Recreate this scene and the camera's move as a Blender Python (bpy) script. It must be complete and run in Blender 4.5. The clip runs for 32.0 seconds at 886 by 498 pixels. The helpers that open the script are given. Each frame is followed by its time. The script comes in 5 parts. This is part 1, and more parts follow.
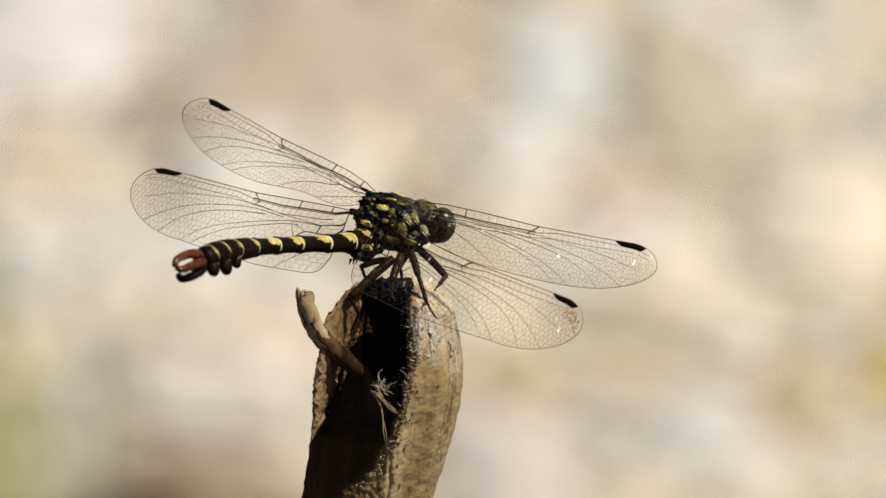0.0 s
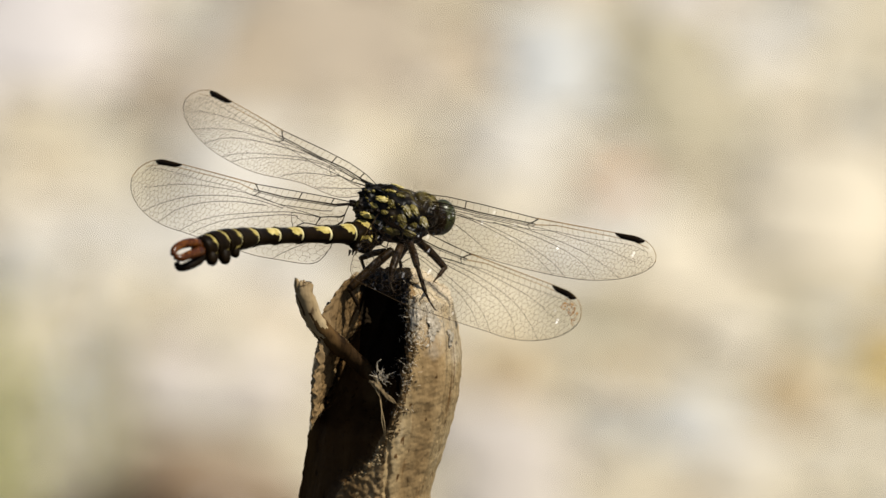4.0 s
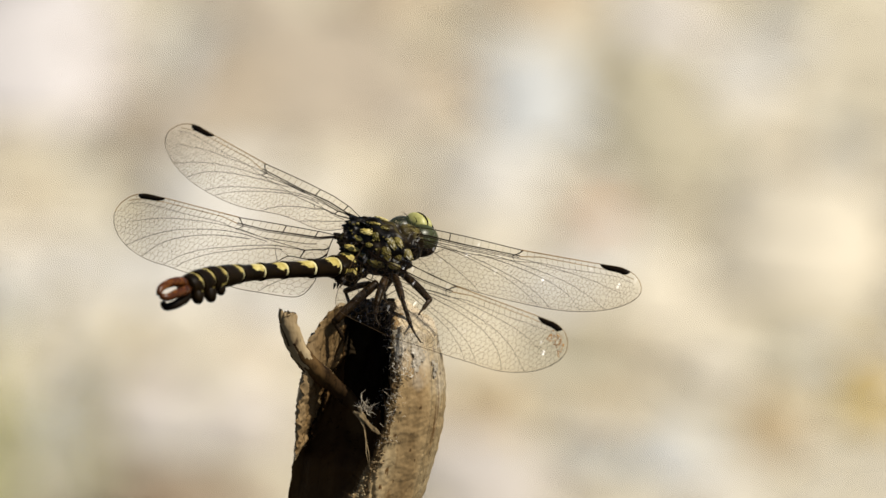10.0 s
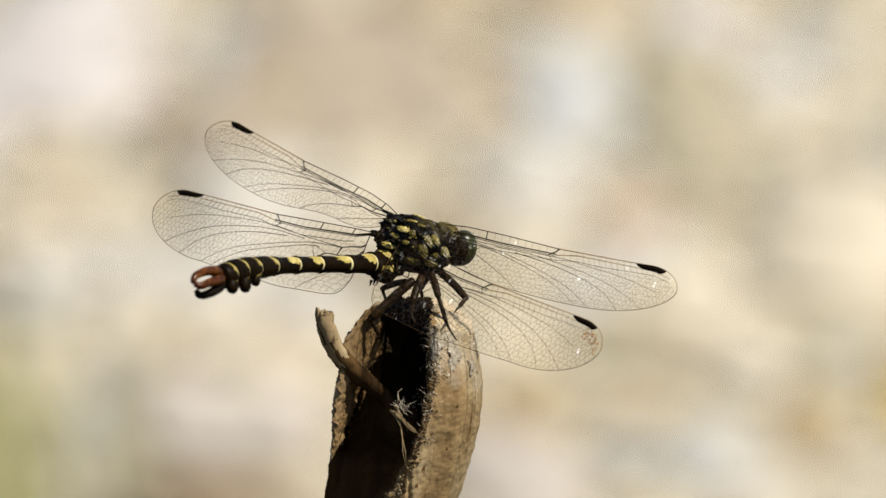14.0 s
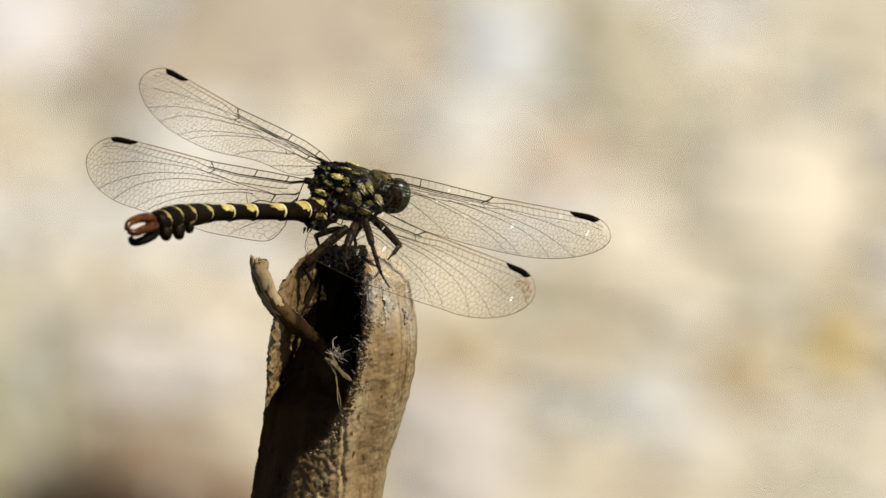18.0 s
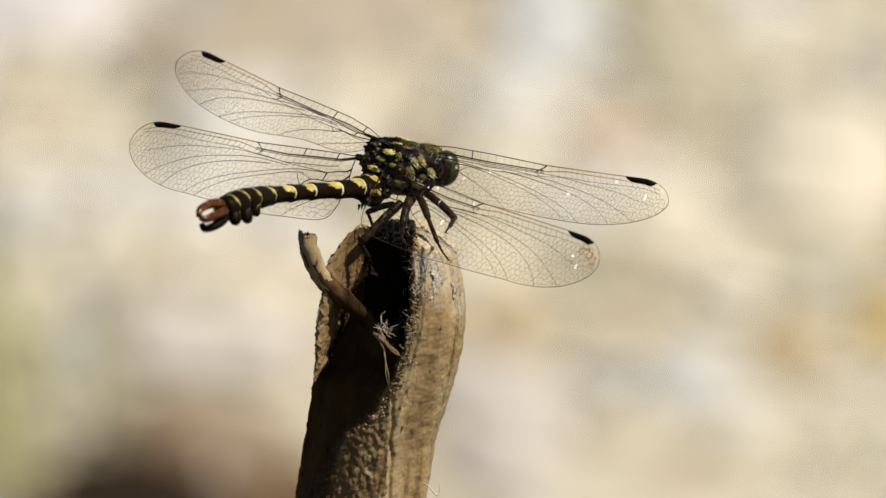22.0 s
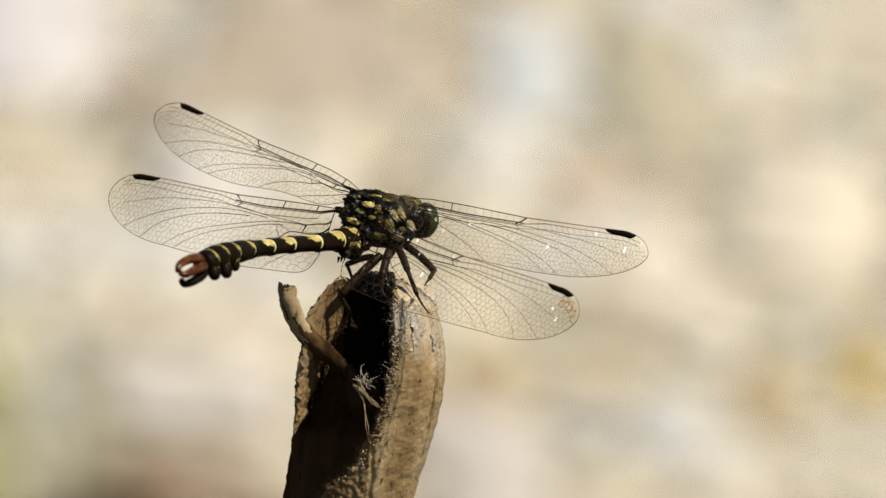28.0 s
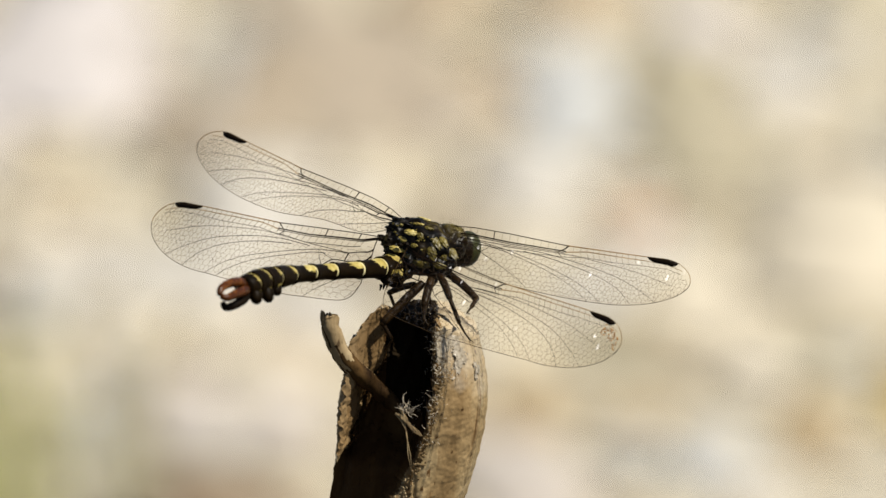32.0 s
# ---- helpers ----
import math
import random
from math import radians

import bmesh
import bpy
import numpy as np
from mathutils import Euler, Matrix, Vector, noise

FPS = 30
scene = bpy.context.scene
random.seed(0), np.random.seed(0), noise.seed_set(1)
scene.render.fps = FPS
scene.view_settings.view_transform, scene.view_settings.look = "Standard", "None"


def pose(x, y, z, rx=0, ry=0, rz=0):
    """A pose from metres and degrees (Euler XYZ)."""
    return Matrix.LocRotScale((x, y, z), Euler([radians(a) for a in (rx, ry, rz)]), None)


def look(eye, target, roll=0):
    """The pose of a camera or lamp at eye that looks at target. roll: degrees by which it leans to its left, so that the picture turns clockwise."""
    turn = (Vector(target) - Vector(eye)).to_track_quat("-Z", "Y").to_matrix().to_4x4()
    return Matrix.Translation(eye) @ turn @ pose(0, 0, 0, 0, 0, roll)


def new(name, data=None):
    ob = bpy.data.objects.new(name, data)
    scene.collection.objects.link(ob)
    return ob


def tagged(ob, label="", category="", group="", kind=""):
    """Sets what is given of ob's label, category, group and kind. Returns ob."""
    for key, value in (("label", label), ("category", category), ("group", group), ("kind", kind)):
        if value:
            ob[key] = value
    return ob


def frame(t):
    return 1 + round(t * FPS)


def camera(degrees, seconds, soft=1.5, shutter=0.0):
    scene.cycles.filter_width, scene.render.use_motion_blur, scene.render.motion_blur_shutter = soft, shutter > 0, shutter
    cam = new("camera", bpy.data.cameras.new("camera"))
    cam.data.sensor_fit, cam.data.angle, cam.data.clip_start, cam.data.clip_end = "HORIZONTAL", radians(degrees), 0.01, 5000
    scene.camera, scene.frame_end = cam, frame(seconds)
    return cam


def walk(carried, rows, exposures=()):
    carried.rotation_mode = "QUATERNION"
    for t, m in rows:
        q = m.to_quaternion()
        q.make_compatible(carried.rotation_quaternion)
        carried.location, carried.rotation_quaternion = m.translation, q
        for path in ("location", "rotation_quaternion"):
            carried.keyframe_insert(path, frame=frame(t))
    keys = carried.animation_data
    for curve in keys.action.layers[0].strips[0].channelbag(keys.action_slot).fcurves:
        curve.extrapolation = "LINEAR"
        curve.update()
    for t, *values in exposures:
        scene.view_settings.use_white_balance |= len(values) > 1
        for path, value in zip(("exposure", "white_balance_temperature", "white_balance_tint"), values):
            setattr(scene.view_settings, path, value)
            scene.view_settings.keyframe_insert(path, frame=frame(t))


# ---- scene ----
from mathutils.bvhtree import BVHTree

# A small pincertail dragonfly on the broken top of a stick, before sunlit river gravel.
MM = 0.001
TILT = radians(14.0)                 # the camera looks down by this much
FAR = 0.0448 / math.tan(radians(2))  # camera to perch, metres
PERCH = Vector((0.0, 0.0, 0.62))     # top of the stick
RIGHT = Vector((1, 0, 0))
UP = Vector((0, math.sin(TILT), math.cos(TILT)))
AHEAD = Vector((0, math.cos(TILT), -math.sin(TILT)))
# turns (right, up, towards the camera) into world axes
VIEW = Matrix((RIGHT, UP, -AHEAD)).transposed()

# ---- camera ----
cam = camera(4.0, 32.0, soft=1.5)
cam.data.dof.use_dof = True
cam.data.dof.focus_distance = FAR
cam.data.dof.aperture_fstop = 45.0
# seconds, aim right, aim up, sway right, sway up (millimetres at the perch)
SWAY = [
    (0.0, 4.27, 3.55, 0.94, 0.69),
    (0.5, 5.33, 2.49, 0.87, 0.64),
    (1.0, 6.20, 0.74, 0.80, 0.60),
    (1.5, 7.86, 0.93, 0.73, 0.56),
    (2.0, 8.13, 4.07, 0.66, 0.51),
    (2.5, 7.42, 4.42, 0.59, 0.47),
    (3.0, 5.15, 3.55, 0.51, 0.43),
    (3.5, 4.71, 2.50, 0.49, 0.41),
    (5.5, 3.22, 2.85, 0.37, 0.36),
    (6.0, 7.86, -0.65, 0.34, 0.34),
    (6.5, 8.65, 0.57, 0.29, 0.29),
    (7.0, 6.46, 1.80, 0.23, 0.23),
    (7.5, 5.33, 2.15, 0.17, 0.17),
    (8.0, 5.33, 1.88, 0.11, 0.11),
    (8.5, 4.97, 2.23, 0.06, 0.06),
    (9.0, 4.80, 3.37, 0.00, -0.00),
    (9.5, 6.37, 4.77, 0.01, -0.01),
    (10.0, 6.02, 5.65, 0.02, -0.02),
    (10.5, 5.33, 6.09, 0.03, -0.03),
    (11.0, 6.90, 5.99, 0.04, -0.04),
    (11.5, 7.51, 3.63, 0.05, -0.05),
    (12.0, 6.90, 2.50, 0.06, -0.06),
    (12.5, 6.02, 2.85, 0.08, -0.08),
    (13.0, 2.87, 4.77, 0.09, -0.09),
    (13.5, 3.05, 6.08, 0.04, -0.10),
    (15.5, -1.51, 2.61, -0.13, -0.16),
    (16.0, 1.29, 3.91, -0.17, -0.17),
    (16.5, 4.53, 5.05, -0.19, -0.19),
    (17.0, 4.71, 6.02, -0.20, -0.20),
    (17.5, 6.98, 3.39, -0.21, -0.21),
    (18.0, 8.91, 0.24, -0.23, -0.23),
    (18.5, 7.25, 0.33, -0.24, -0.24),
    (19.0, 5.23, -0.98, -0.26, -0.26),
    (19.5, 5.67, -1.59, -0.26, -0.24),
    (20.0, 5.23, 1.21, -0.26, -0.21),
    (20.5, 5.49, 4.88, -0.26, -0.19),
    (21.0, 6.89, 1.21, -0.26, -0.17),
    (21.5, 4.71, -1.59, -0.26, -0.15),
    (22.0, 4.01, -2.29, -0.26, -0.13),
    (22.5, 3.92, -2.82, -0.26, -0.11),
    (23.0, 2.34, -1.77, -0.26, -0.09),
    (23.5, 4.62, 0.85, -0.27, -0.05),
    (24.0, 4.97, 1.82, -0.29, -0.02),
    (24.5, 5.06, 1.20, -0.31, 0.02),
    (25.0, 4.18, 0.33, -0.33, 0.05),
    (25.5, 4.27, 3.39, -0.34, 0.09),
    (27.5, 5.99, 5.15, -0.36, 0.06),
    (28.0, 6.07, 2.96, -0.37, 0.04),
    (28.5, 6.69, 4.62, -0.37, 0.02),
    (29.0, 4.15, 4.54, -0.38, -0.01),
    (29.5, 2.31, 2.09, -0.39, -0.03),
    (30.0, 2.14, -0.10, -0.39, -0.05),
    (30.5, 0.47, 3.75, -0.40, -0.07),
    (31.0, -0.93, 5.58, -0.41, -0.10),
    (31.5, 0.83, 6.20, -0.41, -0.12),
    (32.0, 1.79, 5.85, -0.42, -0.14),
]


def camera_row(t, ax, ay, sx, sy):
    eye = PERCH - AHEAD * FAR + (RIGHT * sx + UP * sy) * MM
    return t, look(eye, PERCH + (RIGHT * ax + UP * ay) * MM)


walk(cam, [camera_row(*row) for row in SWAY])

# ---- light ----
SUN_DIR = Vector((0.55, -0.22, 0.81)).normalized()
world = bpy.data.worlds.new("sky")
scene.world = world
world.use_nodes = True
sky = world.node_tree.nodes.new("ShaderNodeTexSky")
sky.sky_type, sky.sun_disc = "NISHITA", False
sky.sun_elevation = math.asin(SUN_DIR.z)
sky.sun_rotation = math.atan2(SUN_DIR.x, SUN_DIR.y)
back = world.node_tree.nodes["Background"]
back.inputs["Strength"].default_value = 0.05
world.node_tree.links.new(sky.outputs["Color"], back.inputs["Color"])
sun = new("sun", bpy.data.lights.new("sun", "SUN"))
sun.data.energy, sun.data.angle, sun.data.color = 5.0, radians(0.53), (1.0, 0.95, 0.84)
sun.matrix_world = look(SUN_DIR * 5, (0, 0, 0))
scene.view_settings.exposure = 0.38


# ---- materials ----
def material(name, rough=0.7, spec=0.3):
    m = bpy.data.materials.new(name)
    m.use_nodes = True
    b = m.node_tree.nodes["Principled BSDF"]
    b.inputs["Roughness"].default_value = rough
    b.inputs["Specular IOR Level"].default_value = spec
    return m, m.node_tree.nodes, m.node_tree.links, b


def ramp(nodes, stops):
    r = nodes.new("ShaderNodeValToRGB")
    e = r.color_ramp.elements
    while len(e) < len(stops):
        e.new(0.5)
    for k, (p, c) in enumerate(stops):
        e[k].position, e[k].color = p, (*c, 1)
    return r


def noise_tex(nodes, links, scale, detail=4, stretch=None, source="Object"):
    tc = nodes.new("ShaderNodeTexCoord")
    n = nodes.new("ShaderNodeTexNoise")
    n.inputs["Scale"].default_value, n.inputs["Detail"].default_value = scale, detail
    if stretch:
        mp = nodes.new("ShaderNodeMapping")
        mp.inputs["Scale"].default_value = stretch
        links.new(tc.outputs[source], mp.inputs["Vector"])
        links.new(mp.outputs["Vector"], n.inputs["Vector"])
    else:
        links.new(tc.outputs[source], n.inputs["Vector"])
    return n


def bump(nodes, links, b, height, strength, distance):
    k = nodes.new("ShaderNodeBump")
    k.inputs["Strength"].default_value, k.inputs["Distance"].default_value = strength, distance
    links.new(height, k.inputs["Height"])
    links.new(k.outputs["Normal"], b.inputs["Normal"])
    return k


def mottled(name, stops, scale, rough=0.6, spec=0.3, relief=0.4, depth=0.0001, fine=4.0, stretch=None):
    """A surface whose colour runs through stops by a coarse and a fine noise."""
    m, nodes, links, b = material(name, rough, spec)
    n1 = noise_tex(nodes, links, scale, 5, stretch)
    n2 = noise_tex(nodes, links, scale * fine, 4, stretch)
    mix = nodes.new("ShaderNodeMix")
    mix.inputs[0].default_value = 0.4
    links.new(n1.outputs["Fac"], mix.inputs[2])
    links.new(n2.outputs["Fac"], mix.inputs[3])
    r = ramp(nodes, stops)
    links.new(mix.outputs[0], r.inputs["Fac"])
    links.new(r.outputs["Color"], b.inputs["Base Color"])
    bump(nodes, links, b, n2.outputs["Fac"], relief, depth)
    return m


M_BLACK = mottled("black_chitin", [(0.3, (0.002, 0.0014, 0.0008)), (0.7, (0.010, 0.0055, 0.002))], 900, 0.45, 0.06, 0.3, 0.00004)
M_TAIL = mottled("brown_black_chitin", [(0.3, (0.0012, 0.0008, 0.0003)), (0.7, (0.010, 0.005, 0.001))], 700, 0.45, 0.05, 0.3, 0.00004)
M_LEG = mottled("leg_chitin", [(0.3, (0.004, 0.0022, 0.0006)), (0.7, (0.028, 0.014, 0.0038))], 800, 0.42, 0.1, 0.3, 0.00004)
M_OLIVE = mottled("olive_chitin", [(0.3, (0.035, 0.026, 0.005)), (0.5, (0.10, 0.078, 0.014)), (0.7, (0.18, 0.14, 0.03))], 350, 0.4, 0.25, 0.3, 0.00004)
M_YELLOW = mottled("yellow_chitin", [(0.3, (0.13, 0.088, 0.016)), (0.5, (0.34, 0.265, 0.065)), (0.68, (0.54, 0.46, 0.20))], 450, 0.45, 0.35, 0.3, 0.00004)
M_DULL = mottled("dull_yellow_chitin", [(0.3, (0.05, 0.036, 0.008)), (0.65, (0.30, 0.24, 0.06))], 900, 0.45, 0.35, 0.3, 0.00004)
M_CREAM = mottled("cream_membrane", [(0.3, (0.42, 0.36, 0.16)), (0.7, (0.62, 0.56, 0.32))], 900, 0.5, 0.3, 0.2, 0.00003)
M_BROWN = mottled("red_brown_chitin", [(0.3, (0.008, 0.0022, 0.0006)), (0.55, (0.058, 0.016, 0.0024)), (0.72, (0.17, 0.060, 0.010))], 500, 0.25, 0.22, 0.2, 0.00004)
M_EYE = mottled("green_eye", [(0.35, (0.009, 0.010, 0.005)), (0.7, (0.042, 0.048, 0.013))], 500, 0.36, 0.3, 0.15, 0.00002, fine=9)
M_FACE = mottled("pale_face", [(0.3, (0.20, 0.19, 0.05)), (0.7, (0.40, 0.38, 0.14))], 600, 0.45, 0.3, 0.2, 0.00004)
M_VEIN = mottled("vein", [(0.3, (0.003, 0.0018, 0.0008)), (0.7, (0.016, 0.008, 0.003))], 700, 0.45, 0.12, 0.1, 0.00002)
M_VEIN_FINE = mottled("fine_vein", [(0.3, (0.018, 0.010, 0.004)), (0.7, (0.075, 0.045, 0.018))], 700, 0.4, 0.3, 0.1, 0.00002)
M_COSTA = mottled("amber_vein", [(0.3, (0.10, 0.05, 0.01)), (0.7, (0.36, 0.20, 0.045))], 400, 0.4, 0.3, 0.1, 0.00002)
M_RUST = mottled("rusty_stain", [(0.3, (0.20, 0.07, 0.01)), (0.7, (0.50, 0.23, 0.045))], 900, 0.6, 0.2, 0.1, 0.00002)
M_HAIR = mottled("pale_hair", [(0.3, (0.20, 0.16, 0.10)), (0.7, (0.40, 0.34, 0.22))], 700, 0.6, 0.2, 0.1, 0.00002)
M_SILK = mottled("silk", [(0.3, (0.36, 0.29, 0.20)), (0.7, (0.72, 0.63, 0.50))], 700, 0.5, 0.3, 0.1, 0.00002)

M_FILM = mottled("silky_film", [(0.3, (0.24, 0.195, 0.135)), (0.7, (0.46, 0.41, 0.34))], 600, 0.35, 0.45, 0.4, 0.00012)


def thorax_material():
    """Black thorax with broken dull yellow bands."""
    m, nodes, links, b = material("banded_thorax", 0.4, 0.12)
    n = noise_tex(nodes, links, 420, 5, (1.0, 0.6, 0.75))
    r = ramp(nodes, [(0.48, (0.0016, 0.0011, 0.0006)), (0.57, (0.010, 0.006, 0.002)), (0.65, (0.055, 0.042, 0.011)), (0.73, (0.20, 0.16, 0.04))])
    links.new(n.outputs["Fac"], r.inputs["Fac"])
    links.new(r.outputs["Color"], b.inputs["Base Color"])
    f = noise_tex(nodes, links, 2600, 4)
    bump(nodes, links, b, f.outputs["Fac"], 0.5, 0.0001)
    return m


def membrane_material():
    """Clear wing skin, faintly smoky, with a little gloss from its facets."""
    m = bpy.data.materials.new("wing_membrane")
    m.use_nodes = True
    nodes, links = m.node_tree.nodes, m.node_tree.links
    nodes.clear()
    out = nodes.new("ShaderNodeOutputMaterial")
    mix = nodes.new("ShaderNodeMixShader")
    clear = nodes.new("ShaderNodeBsdfTransparent")
    gloss = nodes.new("ShaderNodeBsdfGlossy")
    n = noise_tex(nodes, links, 180, 3)
    r = ramp(nodes, [(0.3, (0.985, 0.968, 0.91)), (0.7, (1.0, 0.997, 0.975))])
    links.new(n.outputs["Fac"], r.inputs["Fac"])
    links.new(r.outputs["Color"], clear.inputs["Color"])
    gloss.inputs["Roughness"].default_value = 0.29
    gloss.inputs["Color"].default_value = (0.9, 0.9, 0.95, 1)
    tc = nodes.new("ShaderNodeTexCoord")
    v = nodes.new("ShaderNodeTexVoronoi")
    v.inputs["Scale"].default_value = 3800
    wrinkle = nodes.new("ShaderNodeMapping")
    wrinkle.inputs["Scale"].default_value = (1.25, 0.5, 1.0)
    wrinkle.inputs["Rotation"].default_value = (0, 0, 0.35)
    links.new(tc.outputs["Object"], wrinkle.inputs["Vector"])
    links.new(wrinkle.outputs["Vector"], v.inputs["Vector"])
    sub = nodes.new("ShaderNodeVectorMath")
    sub.operation = "SUBTRACT"
    sub.inputs[1].default_value = (0.5, 0.5, 0.5)
    links.new(v.outputs["Color"], sub.inputs[0])
    tip = nodes.new("ShaderNodeVectorMath")
    tip.operation = "SCALE"
    tip.inputs["Scale"].default_value = 1.5
    links.new(sub.outputs["Vector"], tip.inputs[0])
    geo = nodes.new("ShaderNodeNewGeometry")
    add = nodes.new("ShaderNodeVectorMath")
    links.new(geo.outputs["Normal"], add.inputs[0])
    links.new(tip.outputs["Vector"], add.inputs[1])
    unit = nodes.new("ShaderNodeVectorMath")
    unit.operation = "NORMALIZE"
    links.new(add.outputs["Vector"], unit.inputs[0])
    links.new(unit.outputs["Vector"], gloss.inputs["Normal"])
    fr = nodes.new("ShaderNodeFresnel")
    fr.inputs["IOR"].default_value = 1.22
    links.new(fr.outputs["Fac"], mix.inputs["Fac"])
    links.new(clear.outputs["BSDF"], mix.inputs[1])
    links.new(gloss.outputs["BSDF"], mix.inputs[2])
    links.new(mix.outputs["Shader"], out.inputs["Surface"])
    return m


def wood_material(name, stops, pits, spec=0.3):
    """Weathered stem: fibres along the stem, blotches, and small dark pits."""
    m, nodes, links, b = material(name, 0.75, spec)
    fib = noise_tex(nodes, links, 420, 6, (1.0, 1.0, 0.07))
    blot = noise_tex(nodes, links, 160, 4, (1.0, 1.0, 0.5))
    mix = nodes.new("ShaderNodeMix")
    mix.inputs[0].default_value = 0.5
    links.new(fib.outputs["Fac"], mix.inputs[2])
    links.new(blot.outputs["Fac"], mix.inputs[3])
    r = ramp(nodes, stops)
    links.new(mix.outputs[0], r.inputs["Fac"])
    speck = noise_tex(nodes, links, 1500, 3, (1.0, 1.0, 0.45))
    sr = ramp(nodes, [(0.28, pits), (0.40, (1, 1, 1))])
    links.new(speck.outputs["Fac"], sr.inputs["Fac"])
    mul = nodes.new("ShaderNodeMix")
    mul.data_type, mul.blend_type = "RGBA", "MULTIPLY"
    mul.inputs[0].default_value = 1.0
    links.new(r.outputs["Color"], mul.inputs[6])
    links.new(sr.outputs["Color"], mul.inputs[7])
    links.new(mul.outputs[2], b.inputs["Base Color"])
    add = nodes.new("ShaderNodeMath")
    links.new(fib.outputs["Fac"], add.inputs[0])
    links.new(speck.outputs["Fac"], add.inputs[1])
    bump(nodes, links, b, add.outputs["Value"], 0.45, 0.00025)
    return m


def stem_material():
    """Smooth weathered rind: warm tan blotches, pale skin in patches, thin dark cracks and pits."""
    m, nodes, links, b = material("weathered_rind", 0.45, 0.25)
    blot = noise_tex(nodes, links, 190, 6, (1.0, 1.0, 0.28))
    r = ramp(nodes, [(0.28, (0.165, 0.102, 0.043)), (0.42, (0.275, 0.185, 0.087)), (0.55, (0.36, 0.262, 0.138)), (0.68, (0.47, 0.38, 0.255))])
    links.new(blot.outputs["Fac"], r.inputs["Fac"])
    crack = noise_tex(nodes, links, 620, 3, (1.0, 1.0, 0.035))
    cr = ramp(nodes, [(0.31, (0.5, 0.4, 0.3)), (0.40, (1, 1, 1))])
    links.new(crack.outputs["Fac"], cr.inputs["Fac"])
    pit = noise_tex(nodes, links, 1500, 2, (1.0, 1.0, 0.5))
    pr = ramp(nodes, [(0.27, (0.25, 0.17, 0.10)), (0.34, (1, 1, 1)), (0.72, (1, 1, 1)), (0.78, (1.5, 1.5, 1.5))])
    links.new(pit.outputs["Fac"], pr.inputs["Fac"])
    c = r.outputs["Color"]
    for tex in (cr, pr):
        mul = nodes.new("ShaderNodeMix")
        mul.data_type, mul.blend_type = "RGBA", "MULTIPLY"
        mul.inputs[0].default_value = 1.0
        links.new(c, mul.inputs[6])
        links.new(tex.outputs["Color"], mul.inputs[7])
        c = mul.outputs[2]
    # pale papery skin about the broken top
    tc = nodes.new("ShaderNodeTexCoord")
    xyz = nodes.new("ShaderNodeSeparateXYZ")
    links.new(tc.outputs["Object"], xyz.inputs["Vector"])
    edge = noise_tex(nodes, links, 420, 5)
    high = nodes.new("ShaderNodeMath")
    high.operation = "MULTIPLY_ADD"
    high.inputs[1].default_value = 0.014
    links.new(edge.outputs["Fac"], high.inputs[0])
    links.new(xyz.outputs["Z"], high.inputs[2])
    skin = nodes.new("ShaderNodeMapRange")
    skin.inputs["From Min"].default_value, skin.inputs["From Max"].default_value = 0.002, 0.008
    skin.inputs["To Max"].default_value = 0.5
    side = nodes.new("ShaderNodeMath")
    side.operation = "MULTIPLY_ADD"
    side.inputs[1].default_value = 0.8
    links.new(xyz.outputs["X"], side.inputs[0])
    links.new(high.outputs["Value"], side.inputs[2])
    links.new(side.outputs["Value"], skin.inputs["Value"])
    pale = nodes.new("ShaderNodeMix")
    pale.data_type = "RGBA"
    links.new(skin.outputs["Result"], pale.inputs[0])
    links.new(c, pale.inputs[6])
    pale.inputs[7].default_value = (0.50, 0.45, 0.37, 1)
    links.new(pale.outputs[2], b.inputs["Base Color"])
    fine = noise_tex(nodes, links, 900, 6)
    add = nodes.new("ShaderNodeMath")
    links.new(fine.outputs["Fac"], add.inputs[0])
    links.new(blot.outputs["Fac"], add.inputs[1])
    bump(nodes, links, b, add.outputs["Value"], 0.5, 0.0003)
    return m


M_THORAX = thorax_material()
M_MEMBRANE = membrane_material()
M_WOOD = stem_material()
# pith in the hollow; its near-black colour also carries the shade in there
M_HOLLOW = wood_material("shaded_rotted_pith", [(0.35, (0.004, 0.003, 0.002)), (0.7, (0.02, 0.013, 0.006))], (0.4, 0.35, 0.3), 0.05)
M_CRUMB = wood_material("crumbled_wood", [(0.32, (0.055, 0.029, 0.010)), (0.5, (0.155, 0.095, 0.040)), (0.68, (0.30, 0.21, 0.11))], (0.35, 0.28, 0.2), 0.15)
# wood within the split, with the ridge's cast shade put into its brown
M_INNER = wood_material("shaded_brown_wood", [(0.32, (0.026, 0.012, 0.0035)), (0.5, (0.058, 0.029, 0.009)), (0.7, (0.13, 0.073, 0.026))], (0.4, 0.35, 0.3), 0.1)
# the splinter's lower length, darkened to paint in the shade there
M_SPLINTER_SHADE = wood_material("splinter_shaded", [(0.32, (0.007, 0.004, 0.0012)), (0.5, (0.028, 0.014, 0.0042)), (0.68, (0.105, 0.058, 0.019))], (0.3, 0.25, 0.2), 0.1)
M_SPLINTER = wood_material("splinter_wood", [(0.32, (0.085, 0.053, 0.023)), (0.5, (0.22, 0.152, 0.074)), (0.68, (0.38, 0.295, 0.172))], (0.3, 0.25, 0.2))


